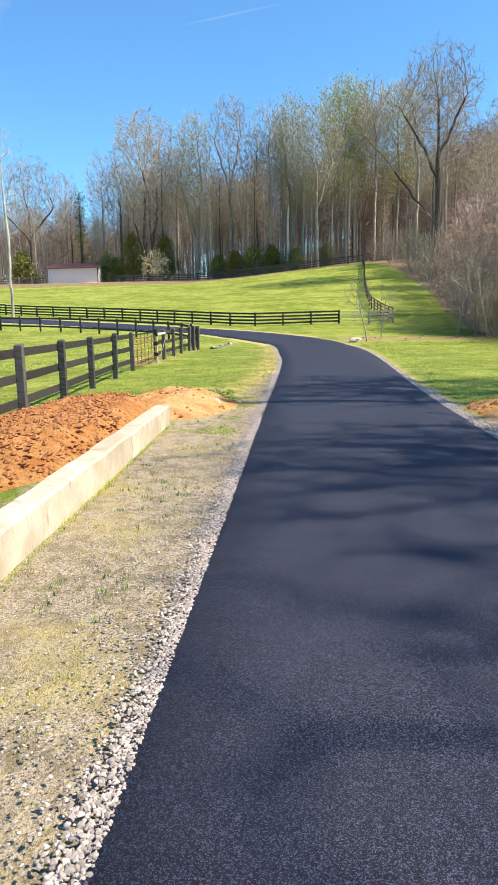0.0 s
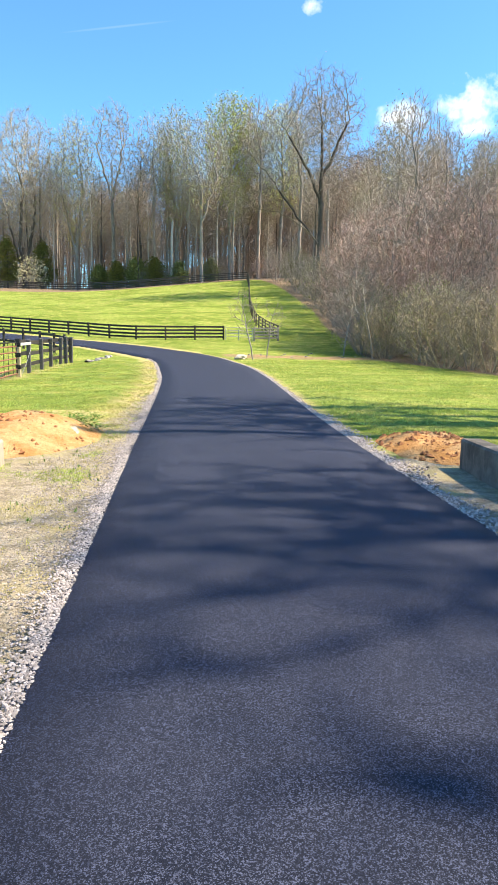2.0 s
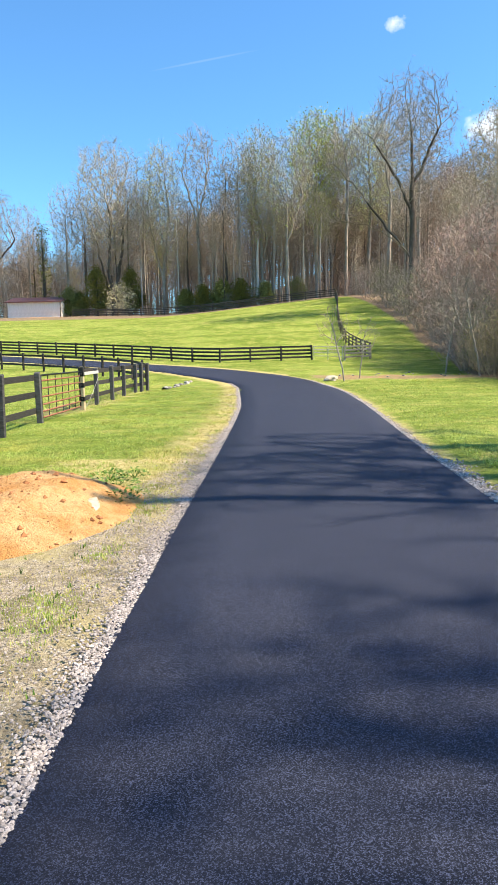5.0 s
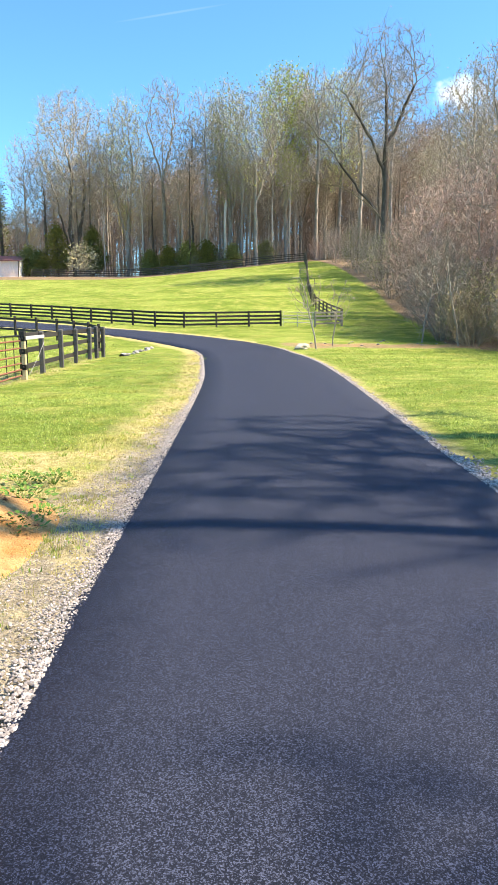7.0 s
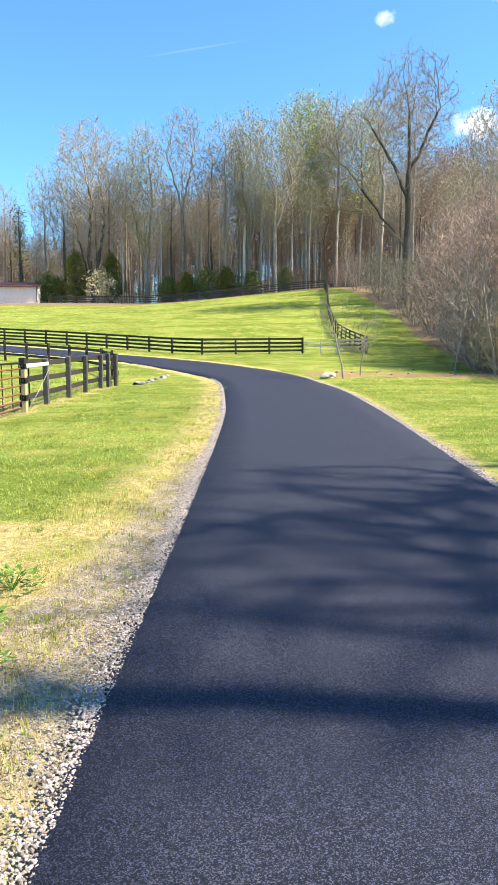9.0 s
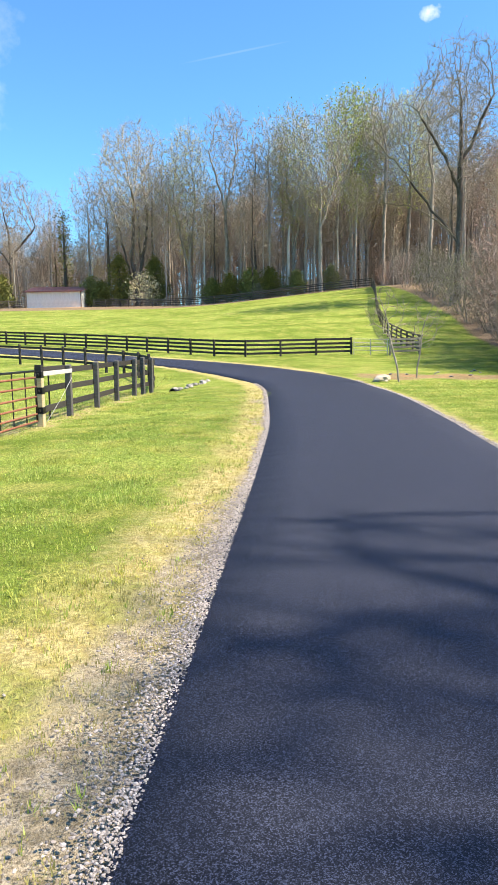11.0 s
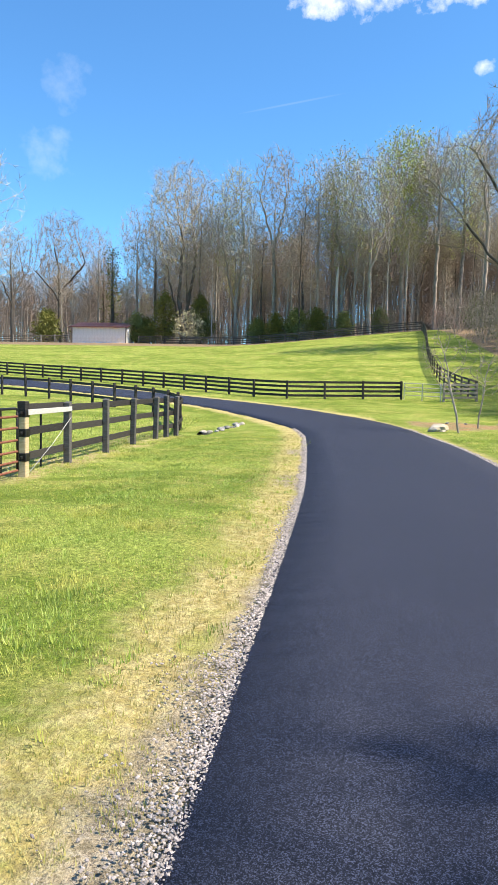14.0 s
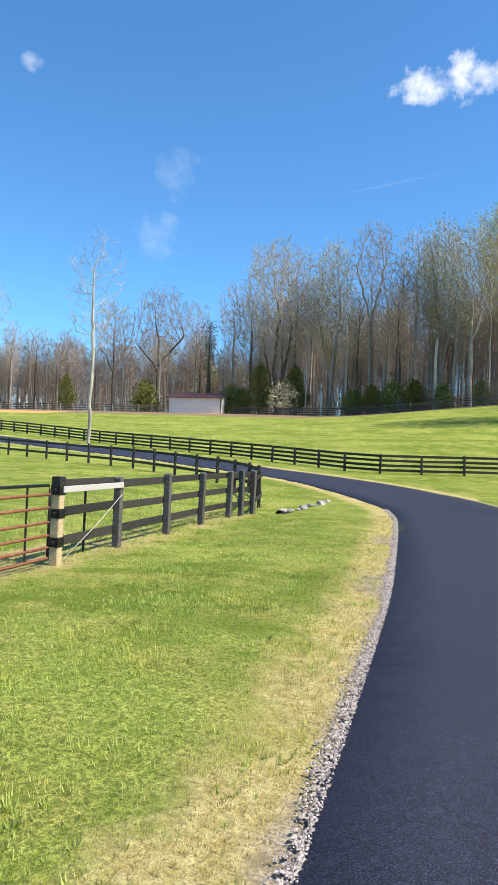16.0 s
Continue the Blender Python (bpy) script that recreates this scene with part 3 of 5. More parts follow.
def end_bank(x, y, r):
    return land(x, y) + 0.30 * ease(1.0, 0.3, r)


bank("clay_bank", "bank of raw orange clay with dark clods behind the headwall", -3.45, 7.6, 1.35, 4.3, 11, 3000, west_bank, CLAY)
bank("clay_bank", "smooth orange clay heaped round the end of the headwall", -2.35, 10.6, 1.25, 2.0, 15, 160, end_bank, PALE_CLAY)
bank("clay_bank", "orange clay heap beside the drive and headwall", 3.75, 9.7, 0.85, 1.5, 23, 320, lambda x, y, r: land(x, y) + 0.16 * ease(1.0, 0.3, r), PALE_CLAY)


# ---- fences ----
def fence(name, label, posts, boards, post_size, top, post_mat, board_mat, width=0.14, lean=0.0, seed=1, cap=True, side=1):
    """A board fence: posts at the given places, boards at the given heights from post to post."""
    rng = random.Random(seed)
    ox, oy = posts[0]
    oz = land(ox, oy)
    ob = thing(name, label, "fence", (ox, oy, oz))
    bm = block(post_size, post_size, top + 0.5, 0.012)
    for v in bm.verts:
        if v.co.z > 0 and cap:
            v.co.z += v.co.x * 0.18
    pm = mesh_from("post", bm, post_mat)
    pm.transform(Matrix.Translation((0, 0, (top - 0.5) / 2)))
    unit = mesh_from("board", block(1.0, 0.028, width, 0.004), board_mat)
    feet = []
    for i, (x, y) in enumerate(posts):
        q = posts[min(i + 1, len(posts) - 1)]
        p = posts[max(i - 1, 0)]
        yaw = math.degrees(math.atan2(q[1] - p[1], q[0] - p[0]))
        z = land(x, y)
        feet.append(Vector((x - ox, y - oy, z - oz)))
        child("post", pm, ob, m=pose(x - ox, y - oy, z - oz + rng.uniform(-0.03, 0.02), rng.uniform(-lean, lean), rng.uniform(-lean, lean), yaw))
    for a, b in zip(feet, feet[1:]):
        face = Vector((b.y - a.y, a.x - b.x, 0)).normalized() * (side * (post_size / 2 + 0.016))
        for h in boards:
            m, n = along(a + face + Vector((0, 0, h + rng.uniform(-0.012, 0.012))), b + face + Vector((0, 0, h + rng.uniform(-0.012, 0.012))))
            child("board", unit, ob, m=m @ Matrix.Diagonal((n * 0.998, 1, 1, 1)))
    return ob


def spaced(line, step):
    return [tuple(p) for p in curve_points(line, step)]


# road-side paddock fence, before and after the gate
NEAR_A = [(-4.20, 3.2), (-4.42, 6.1), (-4.66, 9.05), (-4.95, 11.9), (-5.30, 15.0), (-5.58, 18.2), (-5.82, 21.3)]
NEAR_B = [(-5.96, 25.75), (-6.12, 28.1), (-6.14, 30.5), (-6.22, 32.9), (-6.14, 34.9), (-6.02, 35.7), (-5.9, 36.5)]
fence("paddock_fence", "black three-board paddock fence with square posts", NEAR_A, (0.34, 0.76, 1.18), 0.14, 1.33, WORN_POST, BLACK_BOARD, 0.15, 1.2, 2, side=-1)
fence("paddock_fence", "black three-board paddock fence curving away from a gate post", NEAR_B[1:], (0.34, 0.76, 1.18), 0.14, 1.33, WORN_POST, BLACK_BOARD, 0.15, 1.6, 3, side=-1)
BACK = spaced([(-5.9, 36.5), (-6.7, 40.2), (-8.3, 43.9), (-10.9, 47.6), (-14.4, 50.9), (-18.8, 54.2), (-25.0, 57.4), (-33, 61), (-48, 67), (-70, 76)], 2.44)
fence("paddock_fence", "black two-board fence running along the far side of the drive", BACK, (0.42, 1.08), 0.12, 1.25, BLACK_BOARD, BLACK_BOARD, 0.14, 1.0, 4)
FAR = spaced([(2.9, 59.6), (-4.3, 58.3), (-6.5, 59.2), (-8.4, 60.7), (-12.3, 63.7), (-16.3, 66.6), (-22.7, 70.0), (-29.3, 73.2), (-38.1, 77.3), (-47.1, 81.2), (-80, 95)], 2.44)
fence("field_fence", "black four-board field fence across the foot of the hill", FAR, (0.22, 0.50, 0.78, 1.06), 0.13, 1.16, BLACK_BOARD, BLACK_BOARD, 0.15, 1.0, 5)
fence("field_fence", "weathered grey board fence panel at the field corner", [(5.4, 58.5), (7.5, 59.3)], (0.25, 0.52, 0.79, 1.04), 0.12, 1.15, GREY_BOARD, GREY_BOARD, 0.13, 1.5, 6)


def wire_gate():
    """A pale tube gate that closes the gap in the field fence."""
    a, c = Vector((3.0, 59.55, land(3.0, 59.55))), Vector((5.3, 58.55, land(5.3, 58.55)))
    ob = thing("tube_gate", "pale galvanised tube gate in the field fence", "gate", tuple(a))
    d = c - a
    for z in (0.3, 0.55, 0.8, 1.05):
        v, f = [], []
        tube(v, f, [Vector((0, 0, z)), d + Vector((0, 0, z))], [0.022, 0.022], 6, True)
        child("rail", mesh_of("rail", v, f, PRIMED), ob)
    for g in (0.03, 0.5, 0.97):
        part("upright", block(0.05, 0.05, 1.08, 0.005), PRIMED, ob, m=Matrix.Translation(d * g + Vector((0, 0, 0.52))))


DIAG = spaced([(7.5, 59.6), (7.2, 68), (7.0, 76), (7.5, 90), (8.6, 105), (9.4, 119.5)], 2.5)
fence("hill_fence", "brown weathered board fence climbing the hill", DIAG, (0.28, 0.60, 0.92, 1.2), 0.12, 1.3, BROWN_BOARD, BROWN_BOARD, 0.13, 2.0, 7)
HILL = spaced([(9.4, 119.6), (0, 122.6), (-10, 126.5), (-24, 132), (-40, 137.2)], 2.44)
fence("hill_fence", "dark board fence along the foot of the bare wood", HILL, (0.3, 0.65, 1.0, 1.25), 0.11, 1.35, BROWN_BOARD, BROWN_BOARD, 0.13, 1.5, 8)
LEFT = spaced([(-52.2, 137.0), (-62, 134), (-74, 131), (-100, 130), (-140, 131)], 2.44)
fence("hill_fence", "weathered tan board fence beyond the shed", LEFT, (0.3, 0.65, 1.0, 1.3), 0.16, 1.45, GREY_BOARD, BROWN_BOARD, 0.14, 1.0, 9)


def bar_part(name, pts, r, material, parent, label="", n=8):
    v, f = [], []
    tube(v, f, pts, [r] * len(pts), n, True)
    return child(name, mesh_of(name, v, f, material, True), parent, label)


def farm_gate():
    """A tube gate between two posts, hung on the far post."""
    a, b = Vector((-5.82, 21.42, land(-5.8, 21.4))), Vector((-5.97, 25.62, land(-5.9, 25.6)))
    ob = thing("farm_gate", "rusty red tubular steel farm gate, closed", "gate", tuple(a))
    d = (b - a)
    lo, hi = 0.12, 1.24

    def at(f, h):
        return d * f + Vector((0, 0, h))
    bar_part("gate_frame", [at(0.02, lo), at(0.02, hi - 0.08), at(0.035, hi), at(0.965, hi), at(0.98, hi - 0.08), at(0.98, lo)], 0.024, IRON, ob, "dark tubular gate frame")
    for h in (0.14, 0.30, 0.48, 0.68, 0.90, 1.10):
        bar_part("rail", [at(0.02, h), at(0.98, h)], 0.022, RUST, ob)
    for f in (0.17, 0.34, 0.50, 0.66, 0.83):
        m, n = along(at(f, lo), at(f, hi))
        bm = block(0.045, 0.012, hi - lo, 0.003)
        part("upright", bm, IRON, ob, m=Matrix.Translation(at(f, (lo + hi) / 2)) @ pose(0, 0, 0, 0, 0, 90))


farm_gate()
wire_gate()


def gate_post():
    x, y = NEAR_B[0]
    ob = thing("gate_post", "bare pine gate post wrapped with black iron hinge straps", "post", (x, y, land(x, y)))
    part("post", block(0.15, 0.15, 1.85, 0.014), FRESH_WOOD, ob, m=Matrix.Translation((0, 0, 0.42)))
    part("cap_block", block(0.16, 0.16, 0.26, 0.012), BLACK_BOARD, ob, "black stained post top", Matrix.Translation((0, 0, 1.24)))
    for z in (0.36, 0.80, 1.16):
        strap = part("hinge_strap", block(0.175, 0.175, 0.15, 0.01), IRON, ob, "black iron hinge strap", Matrix.Translation((0, 0.0, z)))
        part("hinge_pin", block(0.04, 0.10, 0.05, 0.008), IRON, strap, m=Matrix.Translation((0.02, -0.12, 0)))


gate_post()


def gate_bay():
    """Boards of the bay between the gate post and the next post, with a loose prop and wire."""
    a = Vector((*NEAR_B[0], land(*NEAR_B[0])))
    b = Vector((*NEAR_B[1], land(*NEAR_B[1])))
    ob = thing("fence_bay", "fence bay of two black boards under a pale primed board", "fence", tuple(a))
    d = b - a
    out = Vector((-0.085, 0, 0))
    for h, mat_, tag in ((0.34, BLACK_BOARD, ""), (0.80, BLACK_BOARD, ""), (1.24, BLACK_BOARD, ""), (1.17, PRIMED, "pale primed board")):
        m, n = along(Vector((0, 0, h)) + out * (1 if not tag else -1.05), d + Vector((0, 0, h)) + out * (1 if not tag else -1.05))
        part("board", block(n, 0.028, 0.15 if not tag else 0.10, 0.004), mat_, ob, tag, m)
    part("prop", block(0.035, 0.035, 1.25, 0.004), IRON, ob, "thin dark steel stake", Matrix.Translation(d * 0.62 + Vector((-0.25, 0, 0.48))))
    bar_part("wire", [d * 0.03 + Vector((0.1, 0, 0.1)), d * 0.5 + Vector((0.115, 0, 0.52)), d * 0.97 + Vector((0.11, 0, 1.0))], 0.006, PRIMED, ob, "slack pale wire", 5)


gate_bay()


# ---- shed ----
def shed():
    cx, cy = -46.4, 139.3
    z = land(cx, 137) - 0.05
    ob = thing("field_shed", "pale metal-sided run-in shed with a brown lean-to roof", "shed", (cx, cy, z))
    W, D, H = 10.2, 4.2, 3.0
    sheets = 12
    w = W / sheets
    v, f = [], []
    for s in range(13):
        v += [(s * w / 12, 0.025 if s % 2 else 0.0, 0), (s * w / 12, 0.025 if s % 2 else 0.0, H - 0.1)]
        if s:
            f.append((2 * s - 2, 2 * s, 2 * s + 1, 2 * s - 1))
    sheet = mesh_of("siding_panel", v, f, SIDING)
    for i in range(sheets):
        child("siding_panel", sheet, ob, m=Matrix.Translation((-W / 2 + i * w, -D / 2, 0)))
    part("corner_board", block(0.16, 0.10, H - 0.1, 0.01), BROWN_BOARD, ob, "dark corner board", Matrix.Translation((W / 2 - 0.02, -D / 2 - 0.02, (H - 0.1) / 2)))
    part("skirt_board", block(W, 0.05, 0.16, 0.01), TRIM, ob, "pale skirt board", Matrix.Translation((0, -D / 2 - 0.03, 0.06)))
    for sx in (-1, 1):
        bm = block(0.08, D - 0.1, H, 0.01)
        for v in bm.verts:
            if v.co.z > 0:
                v.co.z += 0.25 * (v.co.y + D / 2) - 0.1
        part("end_wall", bm, TRIM, ob, "white end wall", Matrix.Translation((sx * (W / 2 - 0.04), 0.02, H / 2)))
    part("back_wall", block(W - 0.2, 0.08, H + 0.8, 0.01), SIDING, ob, m=Matrix.Translation((0, D / 2 - 0.05, (H + 0.8) / 2)))
    part("roof", block(W + 0.9, D + 0.8, 0.09, 0.01), ROOF, ob, m=Matrix.Translation((-0.1, 0, H + 0.52)) @ pose(0, 0, 0, 14, 0, 0))
    part("fascia", block(W + 0.9, 0.05, 0.20, 0.01), ROOF, ob, m=Matrix.Translation((-0.1, -D / 2 - 0.4, H - 0.05)))


shed()


# ---- trees ----
def bend(rng, start, way, length, steps, up, wander):
    """A wandering line that turns towards the sky."""
    pts, d = [Vector(start)], Vector(way).normalized()
    for _ in range(steps):
        d = (d + Vector((rng.uniform(-1, 1), rng.uniform(-1, 1), rng.uniform(-1, 1))) * wander + Vector((0, 0, up))).normalized()
        pts.append(pts[-1] + d * (length / steps))
    return pts


def on_line(pts, f):
    u = f * (len(pts) - 1)
    i = min(int(u), len(pts) - 2)
    return pts[i].lerp(pts[i + 1], u - i), (pts[i + 1] - pts[i]).normalized()


def spike(verts, faces, p, q, r, fine=False):
    """A twig: a three-sided point, or a single sliver where it is too fine to show its sides."""
    if fine:
        w = (q - p).cross(Vector((0.3, 0.8, 0.5))).normalized() * r
        k = len(verts)
        verts += [p + w, p - w, q]
        faces.append((k, k + 1, k + 2))
        return
    d = (q - p).normalized()
    a = d.orthogonal().normalized()
    b = d.cross(a)
    k = len(verts)
    verts += [p + a * r, p - a * 0.5 * r + b * 0.87 * r, p - a * 0.5 * r - b * 0.87 * r, q]
    faces += [(k, k + 1, k + 3), (k + 1, k + 2, k + 3), (k + 2, k, k + 3)]


def blob(rng, x, y, z, rx, ry, rz, count, vase=0.0):
    """Points filling an egg-shaped piece of a crown, wider above where it is a vase."""
    d = rng.normal(size=(count, 3))
    d /= np.linalg.norm(d, axis=1)[:, None]
    d *= rng.random(count)[:, None] ** 0.38
    d[:, :2] *= (1 + vase * d[:, 2])[:, None]
    return d * (rx, ry, rz) + (x, y, z)


def grow(seed, starts, marks, step, reach, kill, lift=0.12, turns=90):
    """Grow wood from the start lines towards the marks of the crown: nodes and the parent of each."""
    rng = np.random.default_rng(seed)
    nodes, parent = [], []
    for line, root in starts:
        last = root
        for p in line:
            nodes.append(np.array(p, float))
            parent.append(last)
            last = len(nodes) - 1
    N = np.array(nodes)
    gap = np.linalg.norm(marks[:, None] - N[None], axis=2)
    near, dist = gap.argmin(1), gap.min(1)
    kids = np.zeros(len(N), int)
    lead = np.tile((0.0, 0.0, 1.0), (len(N), 1))
    for _ in range(turns):
        live = (dist < reach) & (kids[near] < 4)
        if not live.any():
            break
        pull = np.zeros((len(N), 3))
        np.add.at(pull, near[live], (marks[live] - N[near[live]]) / dist[live][:, None])
        who = np.unique(near[live])
        way = pull[who]
        way /= np.linalg.norm(way, axis=1)[:, None] + 1e-6
        way += rng.normal(scale=0.16, size=way.shape) + 0.45 * lead[who]
        way[:, 2] += lift
        way /= np.linalg.norm(way, axis=1)[:, None]
        fresh = N[who] + way * step
        kids[who] += 1
        lead = np.vstack([lead, way])
        kids = np.r_[kids, np.zeros(len(fresh), int)]
        parent += list(who)
        gap = np.linalg.norm(marks[:, None] - fresh[None], axis=2)
        closer = gap.min(1) < dist
        near = np.where(closer, gap.argmin(1) + len(N), near)
        dist = np.minimum(dist, gap.min(1))
        N = np.vstack([N, fresh])
        keep = dist > kill
        marks, near, dist = marks[keep], near[keep], dist[keep]
        if not len(marks):
            break
    return N, np.array(parent)


def prisms(P, Q, a, b, n):
    """One tapered n-sided piece of wood for each pair of points."""
    d = Q - P
    d /= np.linalg.norm(d, axis=1)[:, None] + 1e-9
    u = np.cross(d, (0.31, 0.93, 0.12))
    u /= np.linalg.norm(u, axis=1)[:, None] + 1e-9
    w = np.cross(d, u)
    rings = []
    for c, r in ((P, a), (Q, b)):
        for j in range(n):
            t = 2 * math.pi * j / n
            rings.append(c + (u * math.cos(t) + w * math.sin(t)) * r[:, None])
    V = np.stack(rings, 1).reshape(-1, 3)
    F = [(k + j, k + (j + 1) % n, k + n + (j + 1) % n, k + n + j) for k in range(0, len(V), 2 * n) for j in range(n)]
    return V, F


def slivers(rng, P, D, per, lo, hi, r, lift):
    """Fine twigs at the points P, along D and outward."""
    P, D = np.repeat(P, per, 0), np.repeat(D, per, 0)
    way = D * 0.8 + rng.normal(scale=0.55, size=P.shape)
    way[:, 2] += lift
    way /= np.linalg.norm(way, axis=1)[:, None]
    tip = P + way * rng.uniform(lo, hi, len(P))[:, None]
    side = np.cross(way, rng.normal(size=P.shape))
    side *= r / (np.linalg.norm(side, axis=1)[:, None] + 1e-9)
    V = np.stack([P + side, P - side, tip], 1).reshape(-1, 3)
    return V, [(k, k + 1, k + 2) for k in range(0, len(V), 3)], tip


def wood_of(seed, N, parent, girth, per, lo, hi, twig_r, lift=0.25, flow=0.5, stout=0.3):
    """Trunk and branch meshes for grown nodes, and the ends of the twigs."""
    rng = np.random.default_rng(seed + 9)
    load = np.zeros(len(N))
    kids = np.bincount(parent[parent >= 0], minlength=len(N))
    load[kids == 0] = 1
    for i in range(len(N) - 1, -1, -1):
        if parent[i] >= 0:
            load[parent[i]] += load[i]
    R = np.maximum(0.007, girth * (load / load.max()) ** flow)
    i = np.where(parent >= 0)[0]
    P, Q, b = N[parent[i]], N[i], R[i]
    a = np.minimum(R[parent[i]], b * 1.35)
    thick = b > girth * stout
    tv, tf = prisms(P[thick], Q[thick] + (Q - P)[thick] * 0.06, a[thick], b[thick], 7)
    bv, bf = prisms(P[~thick], Q[~thick], a[~thick], b[~thick], 3)
    fine = b < girth * 0.22
    d = (Q - P)[fine]
    d /= np.linalg.norm(d, axis=1)[:, None]
    sv, sf, tips = slivers(rng, Q[fine], d, per, lo, hi, twig_r, lift)
    k = len(bv)
    return tv, tf, np.vstack([bv, sv]), bf + [(x + k, y + k, z + k) for x, y, z in sf], [Vector(p) for p in tips]


def tree_model(seed, height, girth, clear, spread, count, per=3, vase=0.3, step=0.6, limbs=(), extra=(), twig=(0.6, 1.7), twig_r=0.028, lean=0.0, flow=0.5, fork=0.24, fill=2.6):
    """A bare broad-leaved tree: a clear stem that divides into a crown grown towards its own outline."""
    rng = np.random.default_rng(seed)
    top = height * (clear + fork)
    zs = np.arange(-0.3, top, step)
    wave = np.cumsum(rng.normal(scale=0.06 * step, size=(len(zs), 2)), 0)
    trunk = [(w[0] + lean * z, w[1], z) for w, z in zip(wave, zs)]
    starts = [(trunk, -1)]
    for f, end, arch in limbs:
        root = int(np.argmin(np.abs(zs - f * height)))
        p, q = np.array(trunk[root]), np.array(end, float)
        n = max(3, int(np.linalg.norm(q - p) / step))
        bow = np.cumsum(rng.normal(scale=0.12, size=(n, 3)), 0)
        starts.append(([p + (q - p) * u + (0, 0, arch * math.sin(math.pi * u)) + bow[int(u * n) - 1] for u in np.arange(1, n + 1) / n], root))
    mid = height * (clear + 1) / 2
    marks = [blob(rng, lean * mid, 0, mid, spread, spread, height * (1 - clear) / 2, int(count * fill), vase)]
    marks += [blob(rng, *e) for e in extra]
    N, parent = grow(seed, starts, np.vstack(marks), step, height * 0.3, step * 0.95)
    return wood_of(seed, N, parent, girth, per, *twig, twig_r, flow=flow)


def leaf_cloud(ends, rng, share, size, per=1, loose=0.3):
    v, f = [], []
    for p in ends:
        if rng.random() > share:
            continue
        for _ in range(per):
            c = p + Vector((rng.gauss(0, loose), rng.gauss(0, loose), rng.gauss(0, loose)))
            a = Vector((rng.uniform(-1, 1), rng.uniform(-1, 1), rng.uniform(-1, 1))).normalized()
            b = a.orthogonal().normalized()
            s = size * rng.uniform(0.6, 1.4)
            k = len(v)
            v += [c - a * s, c + b * s * 0.6, c + a * s, c - b * s * 0.6]
            f.append((k, k + 1, k + 2, k + 3))
    return v, f


def make_tree(name, label, category, model, bark, twig, buds=None, share=0.0, size=0.1, group="", loose=0.3, per=1, seed=0):
    tv, tf, bv, bf, ends = model
    ob = thing(name, label, category, (0, 0, 0), group)
    child("trunk", mesh_of("trunk", tv, tf, bark, True), ob)
    child("branchwork", mesh_of("branchwork", bv, bf, twig), ob)
    if buds:
        child("crown", mesh_of("crown", *leaf_cloud(ends, random.Random(seed), share, size, per, loose), buds), ob)
    return ob


def plant(ob, used, x, y, scale, turn, lift=0.0, label=""):
    m = pose(x, y, land(x, y) + lift, 0, 0, turn)
    if not used.get(ob.name):
        used[ob.name] = True
        ob.matrix_basis = m
        got = ob
    else:
        got = copy_thing(ob, m)
    got.scale = (scale, scale, scale)
    if label:
        tagged(got, label)
    return got


